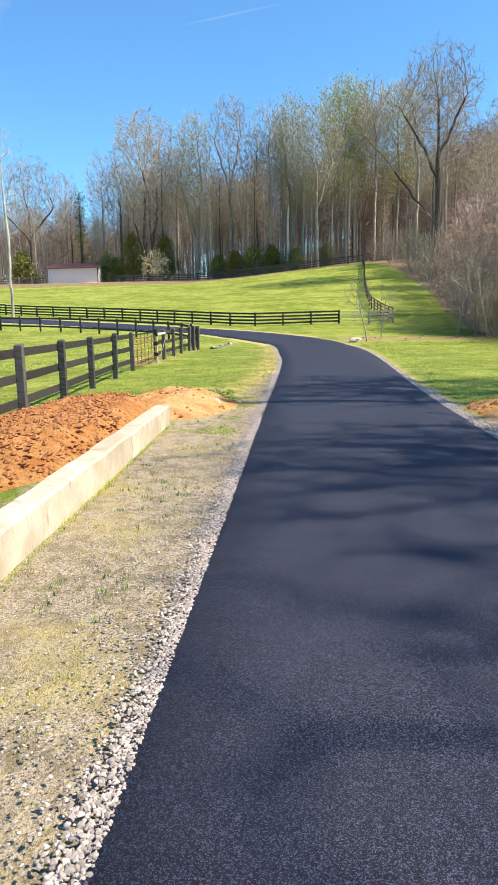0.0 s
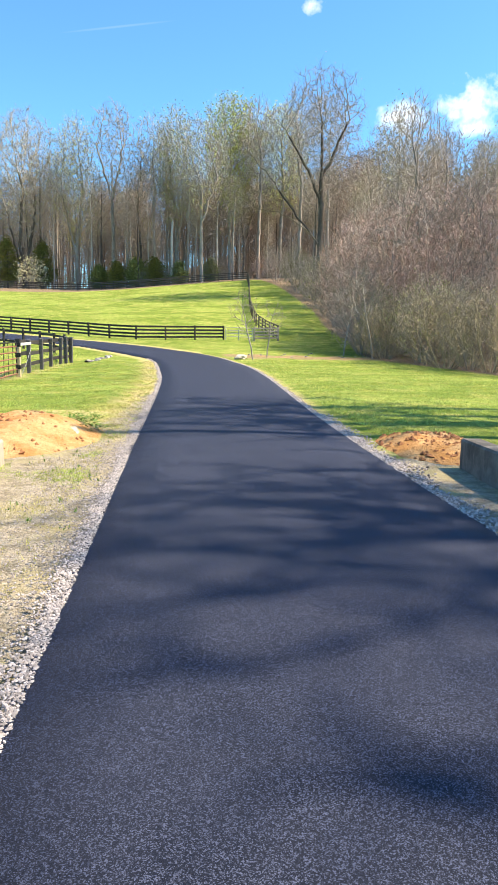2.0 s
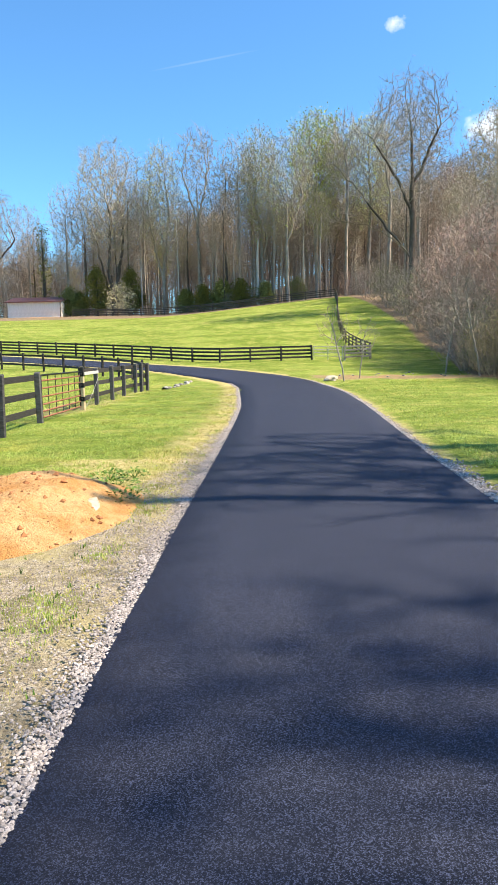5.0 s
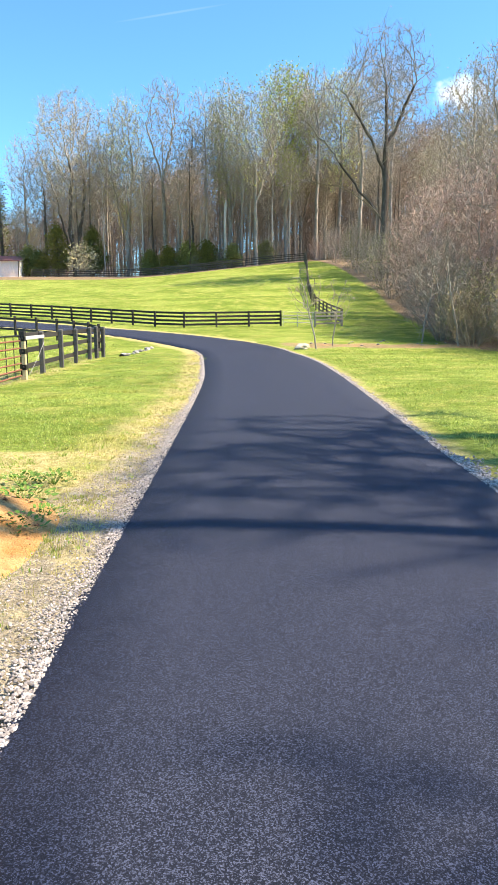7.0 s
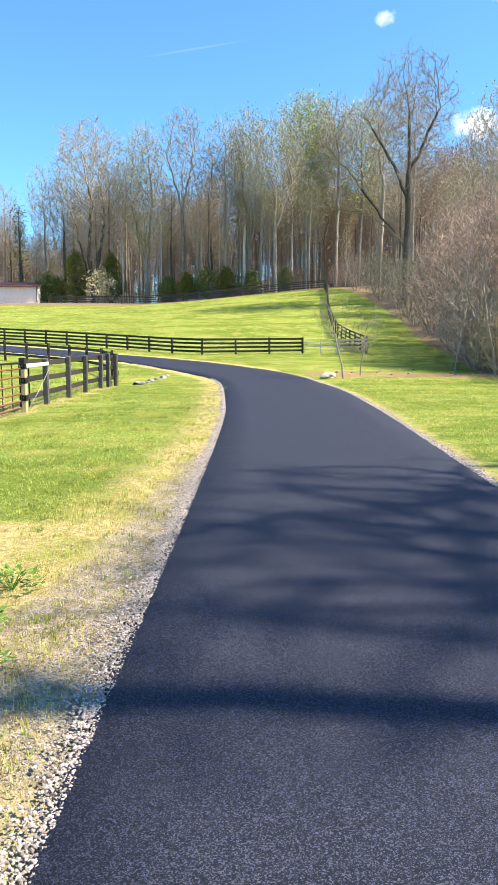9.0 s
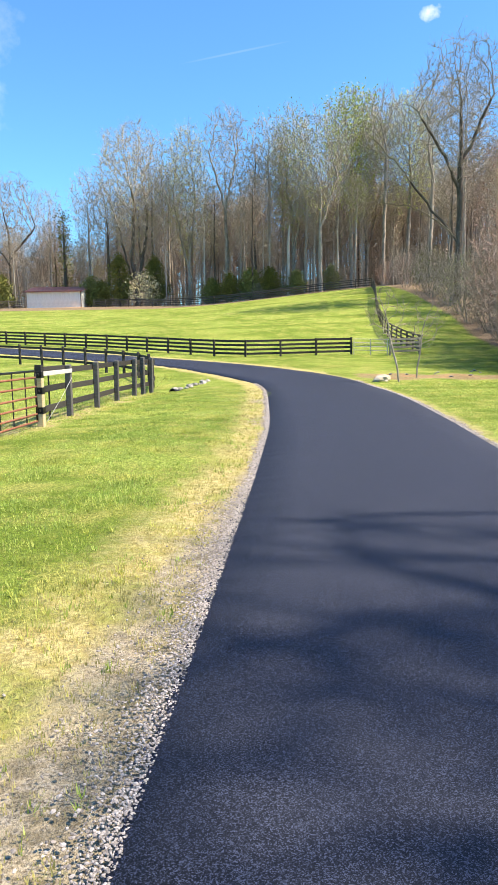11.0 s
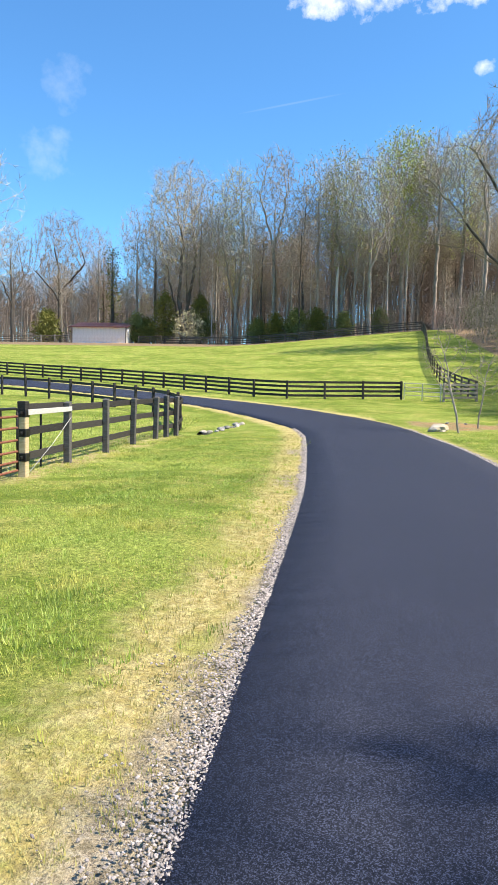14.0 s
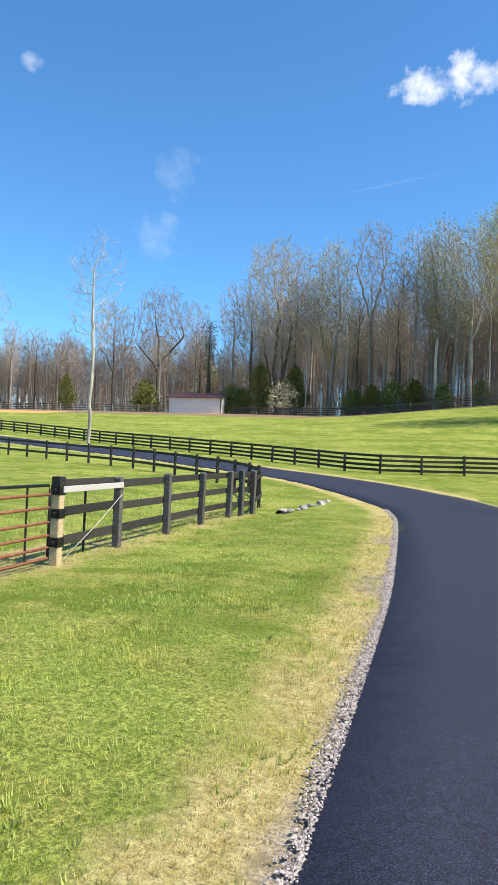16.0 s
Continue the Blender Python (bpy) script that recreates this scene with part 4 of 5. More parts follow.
used = {}
WOOD = "trees of the bare wood"
TALL = (30, 30, 30, 31, 28, 19, 26, 32, 31, 32, 31, 29, 27)
wood_kinds = [
    make_tree("tree", "tall bare grey-trunked forest tree with fine twigs", "tree", tree_model(101, 30, 0.27, 0.46, 3.4, 300, 3), BARK_GREY, TWIG, group=WOOD),
    make_tree("tree", "tall slender dark-trunked tree, still leafless", "tree", tree_model(102, 30, 0.22, 0.52, 2.6, 300, 4), BARK_DARK, TWIG_DIM, group=WOOD),
    make_tree("tree", "tall tree hazed with pale spring buds", "tree", tree_model(103, 30, 0.25, 0.46, 3.3, 280, 3), BARK_GREY, TWIG, BUD_PALE, 0.7, 0.13, WOOD, 0.35, 1, 3),
    make_tree("tree", "tall tree with yellow-green opening leaves", "tree", tree_model(104, 31, 0.25, 0.50, 3.2, 280, 3), BARK_GREY, TWIG, BUD, 0.7, 0.14, WOOD, 0.4, 1, 4),
    make_tree("tree", "broad forked bare tree with many upright stems", "tree", tree_model(105, 28, 0.30, 0.34, 4.4, 340, 3, 0.45), BARK_DARK, TWIG_DIM, BUD_PALE, 0.15, 0.10, WOOD, 0.3, 1, 5),
    make_tree("tree", "thin pale-stemmed understorey tree, leafless", "tree", tree_model(106, 19, 0.11, 0.30, 2.4, 220, 3), BARK_PALE, TWIG, group=WOOD),
    make_tree("tree", "bare tree with a reddish haze of buds", "tree", tree_model(107, 26, 0.21, 0.36, 3.4, 280, 3), BARK_GREY, TWIG, BUD_RED, 0.4, 0.12, WOOD, 0.3, 1, 7),
    make_tree("tree", "great broad-crowned bare tree of several upright stems", "tree", tree_model(120, 32, 0.46, 0.22, 6.4, 850, 4, 0.35, 0.6, ((0.06, (-2.6, 0, 15), 0), (0.05, (2.2, 0.8, 16), 0), (0.10, (0.9, -1.5, 17), 0))), BARK_DARK, TWIG, BUD_OLIVE, 0.3, 0.11, WOOD, 0.3, 1, 5),
    make_tree("tree", "tall oval tree hazed with olive spring buds", "tree", tree_model(121, 31, 0.32, 0.30, 3.8, 620, 4, 0.1, 0.6, ((0.2, (-2.2, 0, 17), 0), (0.25, (1.8, 0.5, 18), 0))), BARK_GREY, TWIG, BUD_OLIVE, 0.9, 0.13, WOOD, 0.35, 1, 6),
    make_tree("tree", "tall leafless tree dividing into a narrow fan", "tree", tree_model(122, 32, 0.28, 0.48, 3.4, 380, 3, 0.55, 0.6, ((0.45, (-2.2, 0, 24), 0), (0.47, (2.0, 0.5, 25), 0))), BARK_GREY, TWIG, group=WOOD),
    make_tree("tree", "tall broad tree bright with yellow-green new leaves", "tree", tree_model(123, 31, 0.32, 0.38, 4.8, 700, 4, 0.25, 0.6), BARK_GREY, TWIG, BUD, 1.0, 0.15, WOOD, 0.4, 1, 8),
    make_tree("tree", "pale winding tree with wide forking limbs", "tree", tree_model(124, 29, 0.27, 0.36, 4.6, 520, 3, 0.4, 0.6, ((0.28, (-5.0, 0, 12.5), 0.8), (0.24, (4.6, 0, 11.0), 0.6), (0.34, (2.6, 0, 18), 0))), BARK_GREY, TWIG, BUD, 0.35, 0.12, WOOD, 0.3, 1, 9),
    make_tree("tree", "dark spreading bare tree with crooked limbs", "tree", tree_model(125, 27, 0.36, 0.34, 5.4, 420, 3, 0.4, 0.65, ((0.3, (-5.5, 0, 15), 0.6), (0.36, (5.0, 0, 17), 0.4))), BARK_DARK, TWIG_DIM, group=WOOD),
]
OAK = make_tree("oak_tree", "large spreading bare oak with a dark upright trunk", "tree", tree_model(211, 29.5, 0.42, 0.44, 5.6, 560, 4, 0.1, 0.65, ((0.20, (-9.2, -0.5, 18.5), 0.8), (0.24, (-8.8, -1.0, 11.2), 1.2), (0.52, (3.6, 0, 23), 0.3), (0.44, (-5.6, 0.5, 22), 0.6)),
            ((-9.0, -0.5, 19.5, 2.6, 2.2, 3.0, 120), (-9.2, -1.0, 12.0, 2.6, 2.0, 1.8, 90), (-5.5, -0.8, 15.0, 2.5, 2.0, 2.2, 80)), (0.6, 1.6), 0.017, 0.0, 0.5, 0.34), BARK_DARK, TWIG_DIM, BUD_RED, 0.06, 0.09, "", 0.25, 1, 9)

# named trees of the wood's edge: kind, x, y, height, turn
EDGE = [(7, -31.9, 141, 33.0, 10), (8, -22.0, 141, 32, 20), (9, -14.6, 139, 34, 5), (1, -9.4, 137, 27, 190), (2, -6.9, 137, 31, 75), (8, -2.7, 138, 32, 140), (10, 7.4, 136, 33, 130), (11, 2.0, 126, 28, 4),
        (0, 12.2, 130, 31, 300), (10, 16.5, 134, 31, 21), (9, 19.0, 126, 32, 77), (5, -26, 139, 21, 15), (5, -18.5, 137, 22, 140), (6, -12, 137, 24, 33), (3, -26.5, 146, 27, 250), (6, -42.5, 147, 26, 61),
        (12, -57.5, 146, 26, 8), (6, -51, 149, 23, 5), (4, -38.5, 146, 24, 160), (1, -29, 143, 26, 210), (12, -70, 150, 24, 90), (3, -4.9, 143, 30, 30), (8, 10.5, 141, 31, 200), (2, 22.5, 118, 29, 60), (5, 4.6, 130, 22, 80), (5, -8.0, 135, 20, 100)]
for kind, x, y, h, turn in EDGE:
    plant(wood_kinds[kind], used, x, y, h / TALL[kind], turn)
plant(OAK, used, 17.5, 96.5, 1.0, 0)
plant(wood_kinds[2], used, 25.5, 88, 0.8, 150)


def snag():
    """A dead pale trunk, broken off half-way up."""
    x, y = -3.4, 130.5
    ob = thing("dead_tree", "pale barkless dead trunk with a broken top", "tree", (x, y, land(x, y)))
    v, f = [], []
    tube(v, f, [(0, 0, -0.3), (0.05, 0, 4), (0.0, 0, 8), (0.12, 0, 10.6), (0.2, 0, 11.4)], [0.27, 0.24, 0.22, 0.2, 0.05], 8)
    child("trunk", mesh_of("trunk", v, f, BARK_PALE, True), ob)


snag()
rng = random.Random(77)
placed = [(x, y) for _, x, y, _, _ in EDGE] + [(17.3, 96.5)]


def scatter(count, xa, xb, ya, yb, gap, ok, hs, kinds):
    done = tries = 0
    while done < count and tries < count * 40:
        tries += 1
        x, y = rng.uniform(xa, xb), rng.uniform(ya, yb)
        if not ok(x, y) or any((x - p) ** 2 + (y - q) ** 2 < gap * gap for p, q in placed):
            continue
        placed.append((x, y))
        kind = rng.choice(kinds)
        base = TALL[kind]
        h = rng.uniform(*hs) * (1.0 if kind != 5 else 0.62) * (0.78 if x < -42 else 1.0)
        plant(wood_kinds[kind], used, x, y, h / base, rng.uniform(0, 360))
        done += 1


hill_line = lambda x: 122 + ease(9, -45, x) * 18
scatter(112, -62, 34, 124, 166, 2.0, lambda x, y: y > hill_line(x) + 4.5, (14, 23), (0, 1, 1, 2, 3, 5, 5, 6, 0))
scatter(28, -125, -50, 140, 180, 3.0, lambda x, y: True, (17, 27), (0, 1, 6, 6, 4))
scatter(28, 18, 50, 62, 122, 3.2, lambda x, y: x > 17 + 0.02 * (y - 60), (15, 22), (0, 4, 2, 6, 0))
scatter(14, 16, 36, 40, 64, 3.0, lambda x, y: x > 22, (10, 15), (6, 4, 0, 6))


def far_woods():
    """The depth of the wood behind its edge: stems and twigs past counting."""
    rg = random.Random(91)
    v, f = [], []
    for _ in range(1250):
        x = rg.uniform(-130, 75)
        y = rg.uniform(hill_line(x) + 16, hill_line(x) + 85)
        z, h = land(x, y), rg.uniform(13, 26) * (0.75 if x < -45 else 1.0)
        ln = bend(rg, (x, y, z - 0.3), (rg.uniform(-.05, .05), 0, 1), h, 4, 0.05, 0.06)
        g = rg.uniform(0.5, 1.2)
        tube(v, f, ln, [0.2 * g, 0.17 * g, 0.13 * g, 0.08 * g, 0.02], 4)
        for _ in range(155):
            u = rg.uniform(0.0, 1.0) if rg.random() < 0.5 else rg.uniform(0.4, 1.0)
            p, d = on_line(ln, u)
            r = 3.4 * (0.45 + 0.7 * math.sin(math.pi * u)) * rg.uniform(0.3, 1.1)
            a = rg.uniform(0, 6.283)
            p = p + Vector((math.cos(a) * r, math.sin(a) * r, rg.uniform(-0.6, 1.4))) * rg.uniform(0.2, 1)
            spike(v, f, p, p + Vector((math.cos(a) + rg.uniform(-1, 1), math.sin(a) + rg.uniform(-1, 1), rg.uniform(0.1, 1.6))) * rg.uniform(0.5, 1.1), 0.06, True)
    tagged(new("far_woods", mesh_of("far_woods", v, f, FAR_TWIG)), "deep bare grey-brown woodland behind the field", "woods", kind="stuff")


far_woods()


# pale young trees by the paddock and saplings at the bend
PALE = make_tree("sycamore_tree", "slender pale-barked young sycamore, leafless", "tree", tree_model(301, 15.5, 0.125, 0.36, 2.1, 110, 3, 0.3, 0.5, (), (), (0.4, 1.1), 0.01, 0.0, 0.6, 0.4), BARK_PALE, BARK_PALE, group="pale young trees")
plant(PALE, used, -32.0, 73.0, 1.28, 60)
plant(PALE, used, -50.5, 83.0, 1.15, 200)
SAPLING = make_tree("sapling", "thin bare sapling at the edge of the drive", "tree", tree_model(302, 3.9, 0.04, 0.34, 0.95, 70, 2, 0.3, 0.2, (), (), (0.15, 0.4), 0.006, -0.22), BARK_GREY, TWIG, group="saplings at the bend")
plant(SAPLING, used, 3.75, 40.2, 1.0, 0)
plant(SAPLING, used, 4.75, 42.4, 0.85, 120)
plant(SAPLING, used, 10.0, 45.0, 1.2, 220)
plant(SAPLING, used, 11.3, 42.3, 1.35, 20)


# ---- brush of the wood's edge ----
def shrub_model(seed, height, wide, count, stems, per, twig_r=0.009, step=0.36):
    """Many stems from one root filling a low dome."""
    rng = np.random.default_rng(seed)
    starts = []
    for n in range(stems):
        a, out = n * 2.4 + rng.normal(scale=0.3), wide * rng.uniform(0.1, 0.55)
        zs = np.linspace(-0.1, height * rng.uniform(0.12, 0.35), 5)
        starts.append(([(math.cos(a) * out * (0.3 + 0.7 * k / 4), math.sin(a) * out * (0.3 + 0.7 * k / 4), z) for k, z in enumerate(zs)], -1))
    marks = blob(rng, 0, 0, height * 0.5, wide, wide, height * 0.5, int(count * 2.2), -0.1)
    N, parent = grow(seed, starts, marks, step, height * 0.4, step * 0.9, 0.05)
    tv, tf, bv, bf, ends = wood_of(seed, N, parent, 0.009 * height, per, step * 0.7, step * 2.4, twig_r, 0.15)
    k = len(tv)
    return np.vstack([tv, bv]), tf + [tuple(i + k for i in q) for q in bf], ends


def make_shrub(label, model, twig, buds=None, share=0.0, size=0.04, loose=0.15, seed=0, per=1):
    v, f, ends = model
    ob = thing("shrub", label, "shrub", (0, 0, 0), "brush at the wood's edge")
    child("brushwood", mesh_of("brushwood", v, f, twig), ob)
    if buds:
        child("crown", mesh_of("crown", *leaf_cloud(ends, random.Random(seed), share, size, per, loose), buds), ob)
    return ob


shrubs = [
    make_shrub("tall leafless shrub with reddish twigs and buds", shrub_model(401, 8, 3.0, 420, 9, 5), TWIG_RED, BUD_RED, 0.35, 0.035, 0.15, 1),
    make_shrub("dense tangle of bare brown brush", shrub_model(402, 7, 2.9, 420, 9, 5), TWIG_DIM, BUD_PALE, 0.10, 0.035, 0.15, 2),
    make_shrub("low arching tan bramble brush", shrub_model(403, 4, 2.5, 380, 12, 5, 0.007, 0.27), TWIG_TAN, BUD, 0.10, 0.03, 0.1, 3),
    make_shrub("bare grey brush over dark evergreen undergrowth", shrub_model(404, 6, 2.6, 360, 9, 5, 0.009, 0.34), TWIG_DIM, CEDAR, 0.55, 0.06, 0.2, 4, 1),
]
SIZE = (8, 7, 4, 6)
BRUSH = [(1, 11.7, 47.0, 6.0), (3, 13.3, 45.5, 4.5), (2, 12.0, 42.3, 3.2), (3, 13.2, 38.3, 4.8), (2, 13.2, 35.0, 4.2), (1, 13.6, 40.3, 4.6), (1, 13.8, 33.2, 4.4), (2, 12.4, 45.2, 3.0), (1, 14.6, 40.6, 5.0), (0, 14.8, 44.0, 7.5), (1, 15.6, 38.0, 5.0), (2, 14.0, 31.5, 3.8),
         (0, 13.3, 50.5, 9.5), (0, 14.4, 54.0, 10.5), (1, 15.5, 49.5, 11.0), (0, 17.2, 46.0, 9.0), (1, 17.2, 41.5, 7.5), (2, 14.9, 36.6, 4.0), (1, 15.4, 32.6, 4.5), (0, 14.6, 59.0, 11.0), (0, 15.8, 64.0, 11.5),
         (0, 17.3, 56.5, 12.5), (1, 18.0, 51.0, 13.0), (0, 19.8, 47.5, 11.0), (0, 18.0, 37.0, 6.5), (0, 16.5, 34.0, 5.5), (1, 16.0, 70.0, 8.0), (1, 16.4, 76.0, 8.0), (3, 15.7, 82.0, 7.0), (1, 16.2, 88.0, 7.0), (1, 16.2, 94.0, 6.0),
         (3, 15.0, 100.0, 6.0), (1, 15.5, 106.0, 6.0), (1, 13.5, 112.0, 6.0), (1, 19.5, 66.0, 13.0), (0, 20.5, 60.0, 13.5), (1, 20.0, 74.0, 12.0), (1, 20.0, 82.0, 12.0), (0, 21.5, 54.0, 13.0), (1, 21.0, 42.0, 10.0), (2, 15.6, 29.0, 4.5), (1, 17.6, 30.0, 5.0),
         (1, 22.0, 47.0, 13.5), (0, 23.0, 64.0, 14.0), (1, 24.0, 56.0, 14.0), (1, 19.5, 36.0, 8.0), (1, 20.0, 31.0, 6.5), (0, 14.2, 47.8, 8.0), (3, 12.6, 44.0, 4.2)]
rng = random.Random(5)
for kind, x, y, h in BRUSH:
    plant(shrubs[kind], used, x, y, h / SIZE[kind], rng.uniform(0, 360))
for n in range(28):
    x = rng.uniform(-60, 16)
    plant(shrubs[rng.choice((1, 1, 3, 0))], used, x, hill_line(x) + rng.uniform(3, 18), rng.uniform(0.35, 0.75), rng.uniform(0, 360))


def cedar_model(seed, height, wide):
    rg = random.Random(seed)
    tv, tf, ends = [], [], []
    tube(tv, tf, [Vector((0, 0, -0.2)), Vector((0, 0, height * 0.5)), Vector((0.1, 0, height * 0.97))], [height * 0.022, height * 0.014, 0.02], 6)
    bv, bf = [], []
    for n in range(170):
        h = rg.random() ** 1.15
        a = rg.uniform(0, 6.283)
        ragged = 0.72 + 0.5 * noise.noise(Vector((math.cos(a) * 1.3, math.sin(a) * 1.3, h * 5 + seed)))
        r = wide * math.sqrt(max(0.0, 1 - h ** 1.7)) * rg.uniform(0.5, 1.1) * ragged * (0.75 + 0.25 * min(1, h * 5))
        p = Vector((0, 0, height * (0.04 + 0.9 * h)))
        q = p + Vector((math.cos(a) * r, math.sin(a) * r, 0.2 * r + 0.10 * height * rg.random()))
        spike(bv, bf, p, q, 0.03)
        ends += [p.lerp(q, rg.uniform(0.45, 1.1)) for _ in range(8)]
    return tv, tf, bv, bf, ends


cedars = [make_tree("cedar_tree", "dark green cedar at the edge of the bare wood", "tree", cedar_model(501, 7.4, 3.3), BARK_DARK, BARK_DARK, CEDAR, 1.0, 0.15, "cedars by the shed", 0.32, 3, 1),
          make_tree("cedar_tree", "rounded dark evergreen at the edge of the bare wood", "tree", cedar_model(502, 4, 2.6), BARK_DARK, BARK_DARK, CEDAR, 1.0, 0.13, "cedars by the shed", 0.32, 3, 2),
          make_tree("pine_tree", "thin dark pine standing among bare trees", "tree", cedar_model(503, 15, 2.6), BARK_DARK, BARK_DARK, CEDAR, 0.8, 0.15, "", 0.4, 1, 3)]
for kind, x, y, s in [(0, -34.8, 140.0, 1.2), (0, -28.4, 141.5, 1.15), (1, -40.6, 141.0, 1.3), (1, -38.6, 141.4, 1.1), (1, -57.5, 139.5, 1.4), (1, -13.5, 133.0, 1.1), (1, -10.0, 132.5, 1.2), (1, -6.5, 131.0, 1.15), (1, -17.0, 135.5, 1.0), (0, -75, 140, 0.9),
                      (2, -47.4, 147, 1.25), (1, -2.0, 129.5, 0.9), (1, 3.6, 128.0, 0.9)]:
    plant(cedars[kind], used, x, y, s, rng.uniform(0, 360))
v, f, ends = shrub_model(510, 4.6, 2.2, 160, 5, 3, 0.014)
dog = thing("dogwood_tree", "small flowering tree covered in cream blossom", "tree")
child("trunk", mesh_of("trunk", v, f, TWIG), dog)
child("crown", mesh_of("crown", *leaf_cloud(ends, random.Random(6), 1.0, 0.12, 1, 0.15), BLOSSOM), dog)
plant(dog, used, -29.8, 137.8, 1.25, 0)

# trees east of the drive, whose shadows stripe the asphalt
EAST = "trees east of the drive"
SHADE = [make_tree("tree", "tall bare tree east of the drive", "tree", tree_model(111, 22, 0.24, 0.56, 3.3, 210, 3, 0.2, 0.7, (), (), (0.6, 1.4), 0.024, fill=1.6), BARK_GREY, TWIG, group=EAST),
         make_tree("tree", "slender tall bare tree east of the drive", "tree", tree_model(112, 21, 0.18, 0.66, 2.4, 100, 2, 0.2, 0.7, (), (), (0.6, 1.4), 0.028, fill=1.6), BARK_DARK, TWIG, group=EAST),
         make_tree("tree", "stout bare trunk with a small crown east of the drive", "tree", tree_model(113, 16.5, 0.14, 0.90, 0.6, 12, 2, 0.2, 0.7, (), (), (0.5, 1.2), 0.028, 0.0, 0.34, fill=1.6), BARK_DARK, TWIG, group=EAST)]
for kind, x, y, size, turn in [(1, 16.6, -0.9, 1.0, 10), (1, 16.2, 3.7, 0.97, 110), (0, 17.4, 2.8, 1.0, 170), (1, 16.4, 4.4, 1.02, 250), (1, 16.9, 5.4, 1.0, 60), (0, 17.4, -4.4, 1.0, 40), (0, 17.9, 11.5, 1.0, 70),
                               (2, 11.0, 9.95, 1.0, 20), (1, 16.6, 11.0, 1.03, 200), (1, 15.9, 12.6, 1.0, 280), (1, 16.9, 14.2, 1.04, 30)]:
    plant(SHADE[kind], used, x, y, size, turn)


# ---- verges: stones, grass, weeds ----
def edge_at(line, y):
    k = int(np.argmin(np.abs(line[:, 1] - y)))
    return float(line[k, 0])


road_l_near = road_l[road_l[:, 1] < 40]
road_r_near = road_r[road_r[:, 1] < 41]


def verge_stones():
    """Crushed stone along both edges of the asphalt: the nearest as single stones, the rest joined."""
    rg = random.Random(31)
    shapes = []
    for n in range(12):
        v, f = [], []
        pebble(v, f, (0, 0, 0), 0.017, rg)
        shapes.append(mesh_of("stone", v, f, STONE))
    left = tagged(new("gravel_verge"), "pale crushed stone spilling along the asphalt edge", "gravel", kind="structure")
    for n in range(290):
        y = -0.9 + 5.2 * rg.random() ** 1.2
        x = edge_at(road_l_near, y) - abs(rg.gauss(0.0, 0.055)) + 0.015
        s = rg.uniform(0.5, 1.15)
        child("stone", shapes[n % 12], left, m=pose(x, y, land(x, y) - 0.002 + 0.008 * rg.random(), rg.uniform(-25, 25), rg.uniform(-25, 25), rg.uniform(0, 360)) @ Matrix.Scale(s, 4))
    v, f = [], []

    def spill(count, line, sign, ya, yb, wide, sizes, shape=lump):
        for _ in range(count):
            y = rg.uniform(ya, yb)
            x = edge_at(line, y) + sign * (abs(rg.gauss(0, wide * (0.75 + 0.5 * noise.noise(Vector((y * 0.8, sign, 2)))))) - 0.02)
            shape(v, f, (x, y, land(x, y) + 0.002), rg.uniform(*sizes), rg)
    spill(9000, road_l_near, -1, -1.5, 9, 0.095, (0.005, 0.015), pebble)
    spill(2600, road_l_near, -1, -1.5, 9, 0.4, (0.004, 0.012), pebble)
    spill(9500, road_l_near, -1, 9, 18, 0.12, (0.003, 0.010), pebble)
    spill(1600, road_l_near, -1, 9, 18, 0.3, (0.004, 0.012), pebble)
    spill(4500, road_l_near, -1, 18, 27, 0.08, (0.006, 0.015))
    spill(2600, road_l_near, -1, 26, 40, 0.08, (0.008, 0.020))
    spill(3600, road_r_near, 1, 2, 14, 0.16, (0.010, 0.026))
    spill(4200, road_r_near, 1, 14, 41, 0.08, (0.010, 0.024))
    crumbs_v, crumbs_f = [], []
    for _ in range(1500):
        y = -1.5 + 30 * rg.random() ** 1.4
        x = edge_at(road_l_near, y) - abs(rg.gauss(0, 0.035)) + 0.02
        lump(crumbs_v, crumbs_f, (x, y, land(x, y) + 0.004), rg.uniform(0.005, 0.014), rg)
    tagged(child("asphalt_crumbs", mesh_of("asphalt_crumbs", crumbs_v, crumbs_f, ASPHALT), left, "black crumbs of asphalt along the ragged edge"), kind="stuff")
    # scattered over the trodden strip before the headwall
    for _ in range(3800):
        y = rg.uniform(-1.5, 11)
        x = rg.uniform(-1.75, -0.6)
        lump(v, f, (x, y, land(x, y) - 0.004), rg.uniform(0.004, 0.010), rg)
    tagged(child("loose_gravel", mesh_of("loose_gravel", v, f, STONE), left), kind="stuff")


verge_stones()


def blades(name, label, material, spots, tall, wide, seed):
    rg = random.Random(seed)
    v, f = [], []
    for x, y, n, s in spots:
        z = land(x, y)
        for _ in range(n):
            a, r = rg.uniform(0, 6.283), abs(rg.gauss(0, 0.035)) * s
            px, py = x + math.cos(a) * r, y + math.sin(a) * r
            h = tall * s * rg.uniform(0.5, 1.3)
            out = h * rg.uniform(0.2, 1.1)
            b = a + rg.uniform(-0.8, 0.8)
            w = wide * rg.uniform(0.7, 1.4)
            k = len(v)
            sx, sy = -math.sin(b) * w, math.cos(b) * w
            v += [(px + sx, py + sy, z - 0.015), (px - sx, py - sy, z - 0.015), (px + math.cos(b) * out, py + math.sin(b) * out, z + h)]
            f.append((k, k + 1, k + 2))
    return tagged(new(name, mesh_of(name, v, f, material)), label, "grass", kind="stuff")


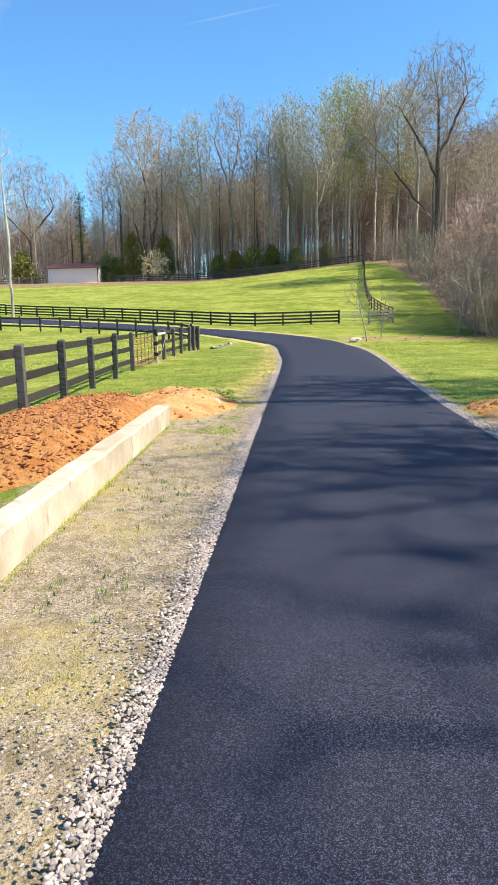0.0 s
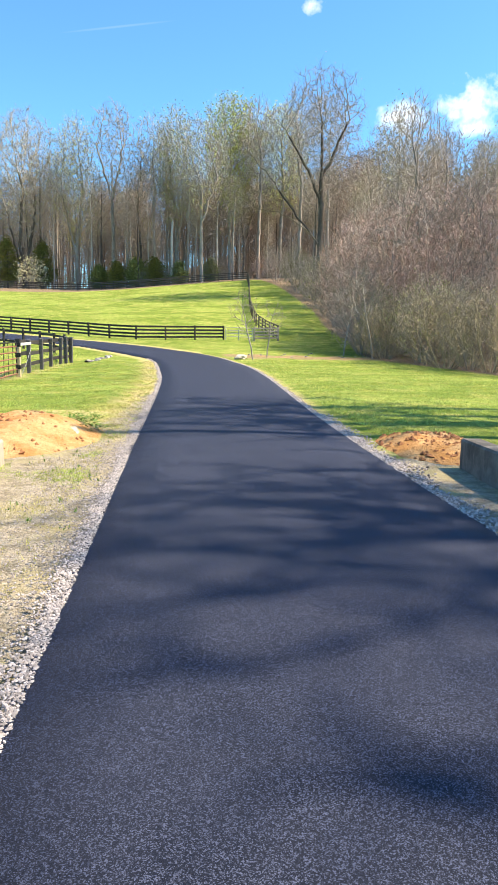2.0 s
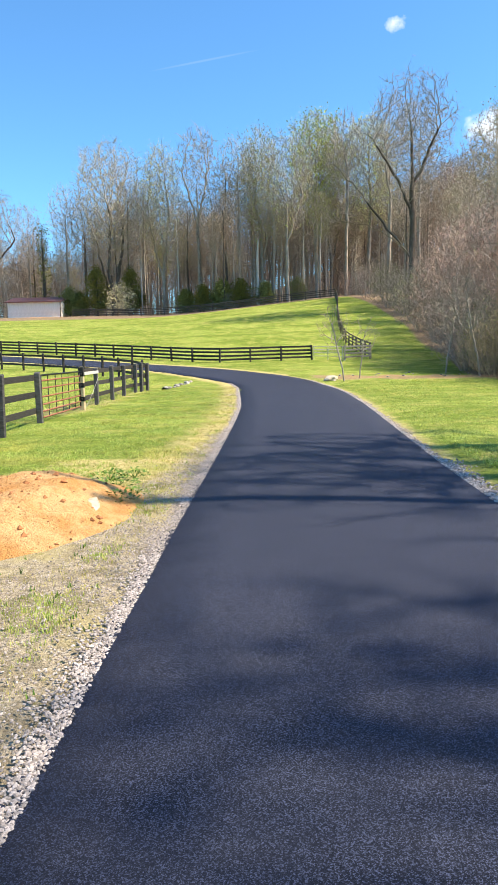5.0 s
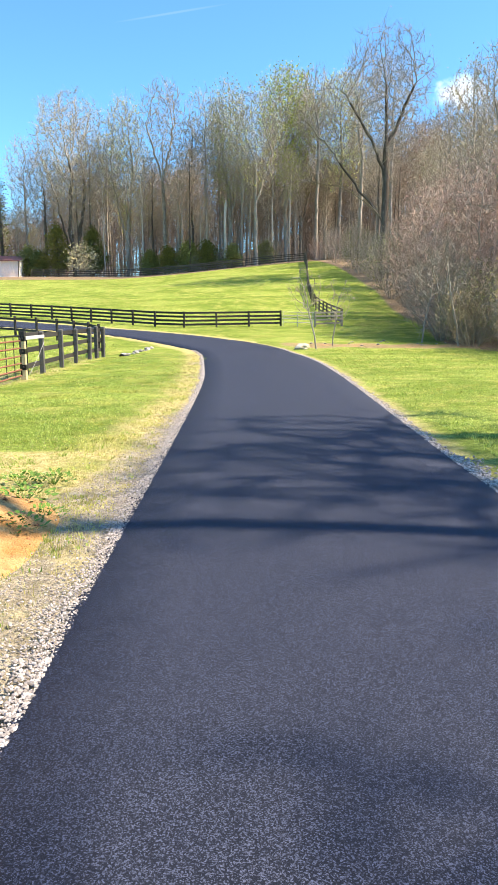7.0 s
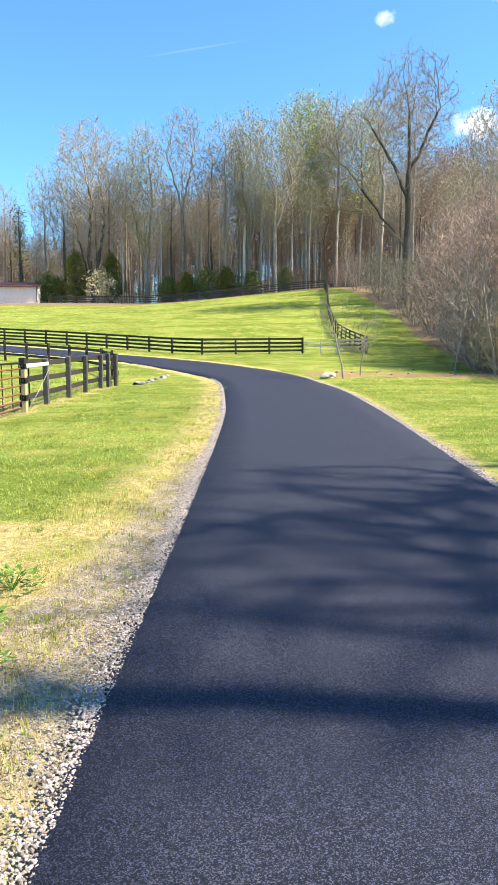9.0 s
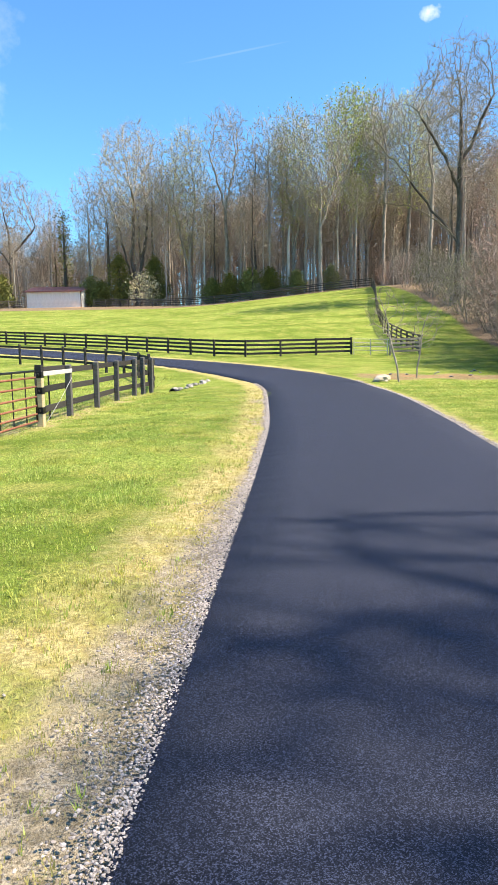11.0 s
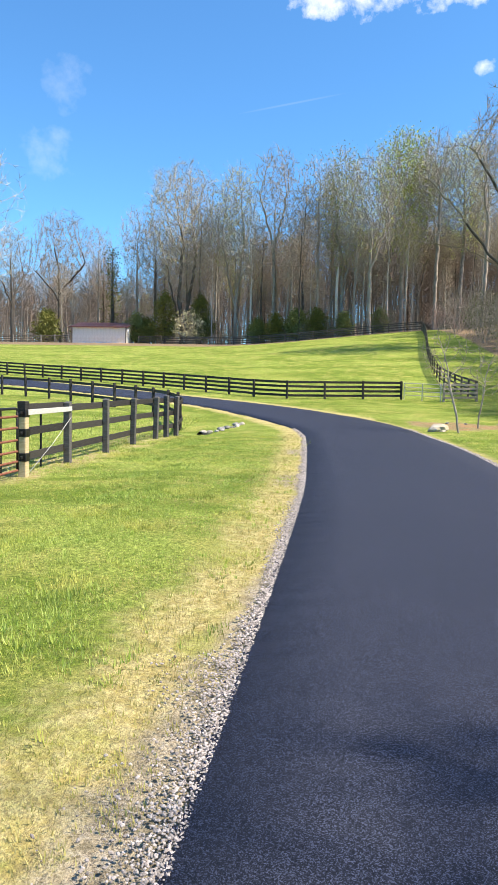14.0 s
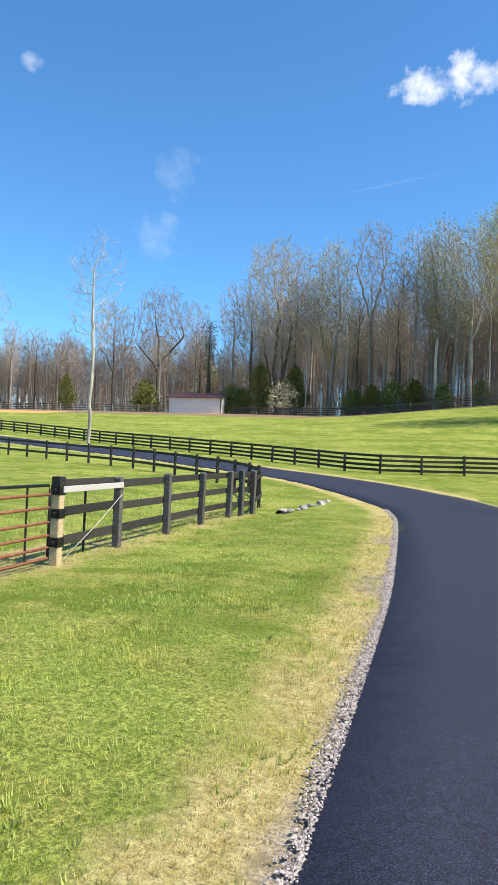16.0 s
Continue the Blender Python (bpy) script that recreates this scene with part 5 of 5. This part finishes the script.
def meadow_spots(count, xa, xb, ya, yb, keep, n, seed):
    rg = random.Random(seed)
    out = []
    for _ in range(count):
        y = ya + (yb - ya) * rg.random() ** 1.25
        x = rg.uniform(xa, xb)
        k = keep(x, y)
        if k > 0 and rg.random() < k:
            out.append((x, y, n, rg.uniform(0.6, 1.35) * (0.75 + 0.9 * max(0.0, noise.noise(Vector((x * 1.6, y * 1.6, 5)))))))
    return out


def west_green(x, y):
    d = edge_at(road_l_near, y) - x
    back = ease(11.2, 14.5, y + 0.9 * noise.noise(Vector((x * 0.9, y * 0.9, 1))))
    return ease(0.7, 2.0, d + 0.5 * noise.noise(Vector((x * 1.2, y * 1.2, 9)))) * back * (0.5 + 1.5 * noise.noise(Vector((x * 0.8, y * 0.8, 3))))


def west_dry(x, y):
    d = edge_at(road_l_near, y) - x
    if d < 0.16:
        return 0
    return ease(2.6, 0.9, d) * 0.8


blades("grass", "green spring grass of the verge by the paddock", GRASS, meadow_spots(62000, -7.2, -1.0, 11.2, 38, west_green, 7, 1), 0.036, 0.0038, 2)
blades("dry_grass", "straw-yellow dry grass beside the gravel", DRY_GRASS, meadow_spots(19000, -4.0, -0.7, 10.5, 38, west_dry, 6, 3), 0.018, 0.003, 4)
blades("grass", "green tufts among the dry grass by the gravel", GRASS, meadow_spots(5200, -4.2, -0.8, 10.5, 30, lambda x, y: 0.9 * west_dry(x, y) * ease(-0.1, 0.35, noise.noise(Vector((x * 1.5, y * 1.5, 31)))), 8, 13), 0.034, 0.0036, 14)
blades("grass", "bright green grass east of the drive", GRASS, meadow_spots(16000, 3.3, 12.5, 11.0, 44, lambda x, y: ease(0.2, 0.8, x - edge_at(road_r_near, y)) * ease(41.2, 39.5, y), 6, 5), 0.042, 0.006, 6)
blades("dry_grass", "sparse dry grass on the trodden strip by the headwall", DRY_GRASS, meadow_spots(2600, -1.75, -0.85, -1.5, 11, lambda x, y: 0.55 + 0.8 * noise.noise(Vector((x * 1.4, y * 1.4, 6))), 4, 7), 0.022, 0.003, 8)
blades("grass", "mossy yellow-green tufts between the clay heap and the drive", GRASS, meadow_spots(4200, -2.3, -0.95, 7.0, 12.2, lambda x, y: ease(-0.05, 0.4, noise.noise(Vector((x * 1.6, y * 1.1, 41))) + 0.05), 5, 43), 0.014, 0.0032, 44)
blades("weed_tufts", "yellow-green weeds on the trodden strip", BRIGHT_LEAF, meadow_spots(420, -1.85, -0.75, -1.5, 11, lambda x, y: 0.25 + 1.2 * noise.noise(Vector((x * 1.1, y * 1.1, 8))), 6, 9), 0.03, 0.005, 10)
blades("grass", "grass growing against the foot of the headwall", GRASS, [(-1.66 - 0.037 * y, y + 0.02 * k, 5, 0.8) for k in range(3) for y in np.arange(0.4, 8.4, 0.11)], 0.05, 0.004, 11)
blades("grass", "taller clumps of grass in the verge", GRASS, meadow_spots(6500, -7.0, -1.3, 12.0, 36, lambda x, y: west_green(x, y) * 0.8 + 0.06, 16, 21), 0.052, 0.0048, 22)
rgp = random.Random(12)
blades("grass", "grass of the paddock behind the board fence", GRASS, [(rgp.uniform(-12, -6.3), rgp.uniform(22, 44), 5, rgp.uniform(0.7, 1.4)) for _ in range(2000)], 0.09, 0.008, 12)


def weed(x, y, size, seed, label):
    """A low leafy plant: a rosette of broad pointed leaves on short stalks."""
    rg = random.Random(seed)
    ob = thing("weed_plant", label, "plant", (x, y, land(x, y) + 0.02), "weeds by the clay heap")
    v, f = [], []
    for n in range(9):
        a = n * 2.4
        spike(v, f, Vector((0, 0, -0.03)), Vector((math.cos(a) * size * 0.5, math.sin(a) * size * 0.5, size * rg.uniform(0.3, 0.7))), 0.006)
    child("stalk", mesh_of("stalk", v, f, BRIGHT_LEAF), ob)
    v, f = [], []
    for n in range(130):
        a, r = rg.uniform(0, 6.283), size * math.sqrt(rg.random())
        c = Vector((math.cos(a) * r, math.sin(a) * r, size * (0.65 * (1 - r / size * 0.7)) * rg.uniform(0.3, 1.1)))
        d = Vector((math.cos(a), math.sin(a), rg.uniform(-0.2, 0.9))).normalized() * size * rg.uniform(0.12, 0.24)
        s = d.cross(Vector((rg.uniform(-.4, .4), rg.uniform(-.4, .4), 1))).normalized() * d.length * 0.38
        k = len(v)
        v += [c, c + d * 0.5 + s, c + d, c + d * 0.5 - s]
        f += [(k, k + 1, k + 2), (k, k + 2, k + 3)]
    child("leaves", mesh_of("foliage", v, f, BRIGHT_LEAF), ob)


for n, (x, y, s) in enumerate([(-1.42, 11.0, 0.24), (-1.62, 11.9, 0.26), (-1.85, 12.5, 0.24), (-1.30, 11.4, 0.17), (-1.55, 12.6, 0.2)]):
    weed(x, y, s, 60 + n, "low clump of fresh green weeds beside the clay")


def rock(x, y, size, seed, label, tone=None, group=""):
    bm = bmesh.new()
    bmesh.ops.create_icosphere(bm, subdivisions=2, radius=1.0)
    rg = random.Random(seed)
    sx, sy, sz = size * rg.uniform(0.8, 1.4), size * rg.uniform(0.8, 1.3), size * rg.uniform(0.5, 0.8)
    for v in bm.verts:
        w = 1 + 0.5 * noise.noise(v.co * 1.1 + Vector((seed, 0, 0))) + 0.2 * noise.noise(v.co * 3 + Vector((seed, 5, 0)))
        v.co = Vector((v.co.x * sx * w, v.co.y * sy * w, v.co.z * sz * w))
    ob = new("rock", mesh_from("rock", bm, tone or STONE))
    ob.matrix_basis = pose(x, y, land(x, y) + sz * 0.3, 0, 0, rg.uniform(0, 360))
    return tagged(ob, label, "rock", group)


for n in range(13):
    u = n / 12
    rock(-5.2 + 0.75 * u + 0.12 * math.sin(n * 5), 37.6 + 4.0 * u, (0.15, 0.09, 0.11, 0.08, 0.12)[n % 5], 200 + n, "grey stone in the culvert end by the drive", ROCK if n % 3 else None, group="stones at the culvert")
rock(3.05, 40.7, 0.34, 301, "pale boulder at the edge of the drive's bend", CONCRETE)
rock(-2.05, 10.35, 0.20, 302, "pale flat rock in the clay heap", CONCRETE)
rock(-1.55, 10.35, 0.22, 303, "pale flat rock among the weeds", CONCRETE)
rock(-3.05, 5.0, 0.16, 304, "dark grey rock lying in the clay bank", ROCK)
for n in range(16):
    rock(3.2 + rgp.uniform(0, 9.0), 45.5 - 0.5 * n * 0.28 + rgp.uniform(-1.8, 1.2), rgp.uniform(0.04, 0.10), 320 + n, "small grey stone on the washed bank", ROCK, group="stones on the bank")


def drain_pipe():
    x, y = -5.3, 37.35
    ob = thing("culvert_pipe", "dark mouth of a small drain pipe among stones", "pipe", (x, y, land(x, y) - 0.03))
    v, f = [], []
    tube(v, f, [(0.05, -0.12, 0), (0.35, 0.9, -0.12)], [0.13, 0.13], 14)
    n = len(v)
    tube(v, f, [(0.05, -0.12, 0), (0.35, 0.9, -0.12)], [0.115, 0.115], 14)
    f += [(j, (j + 1) % 14, n + (j + 1) % 14, n + j) for j in range(14)]
    child("pipe", mesh_of("pipe", v, f, IRON), ob)


drain_pipe()
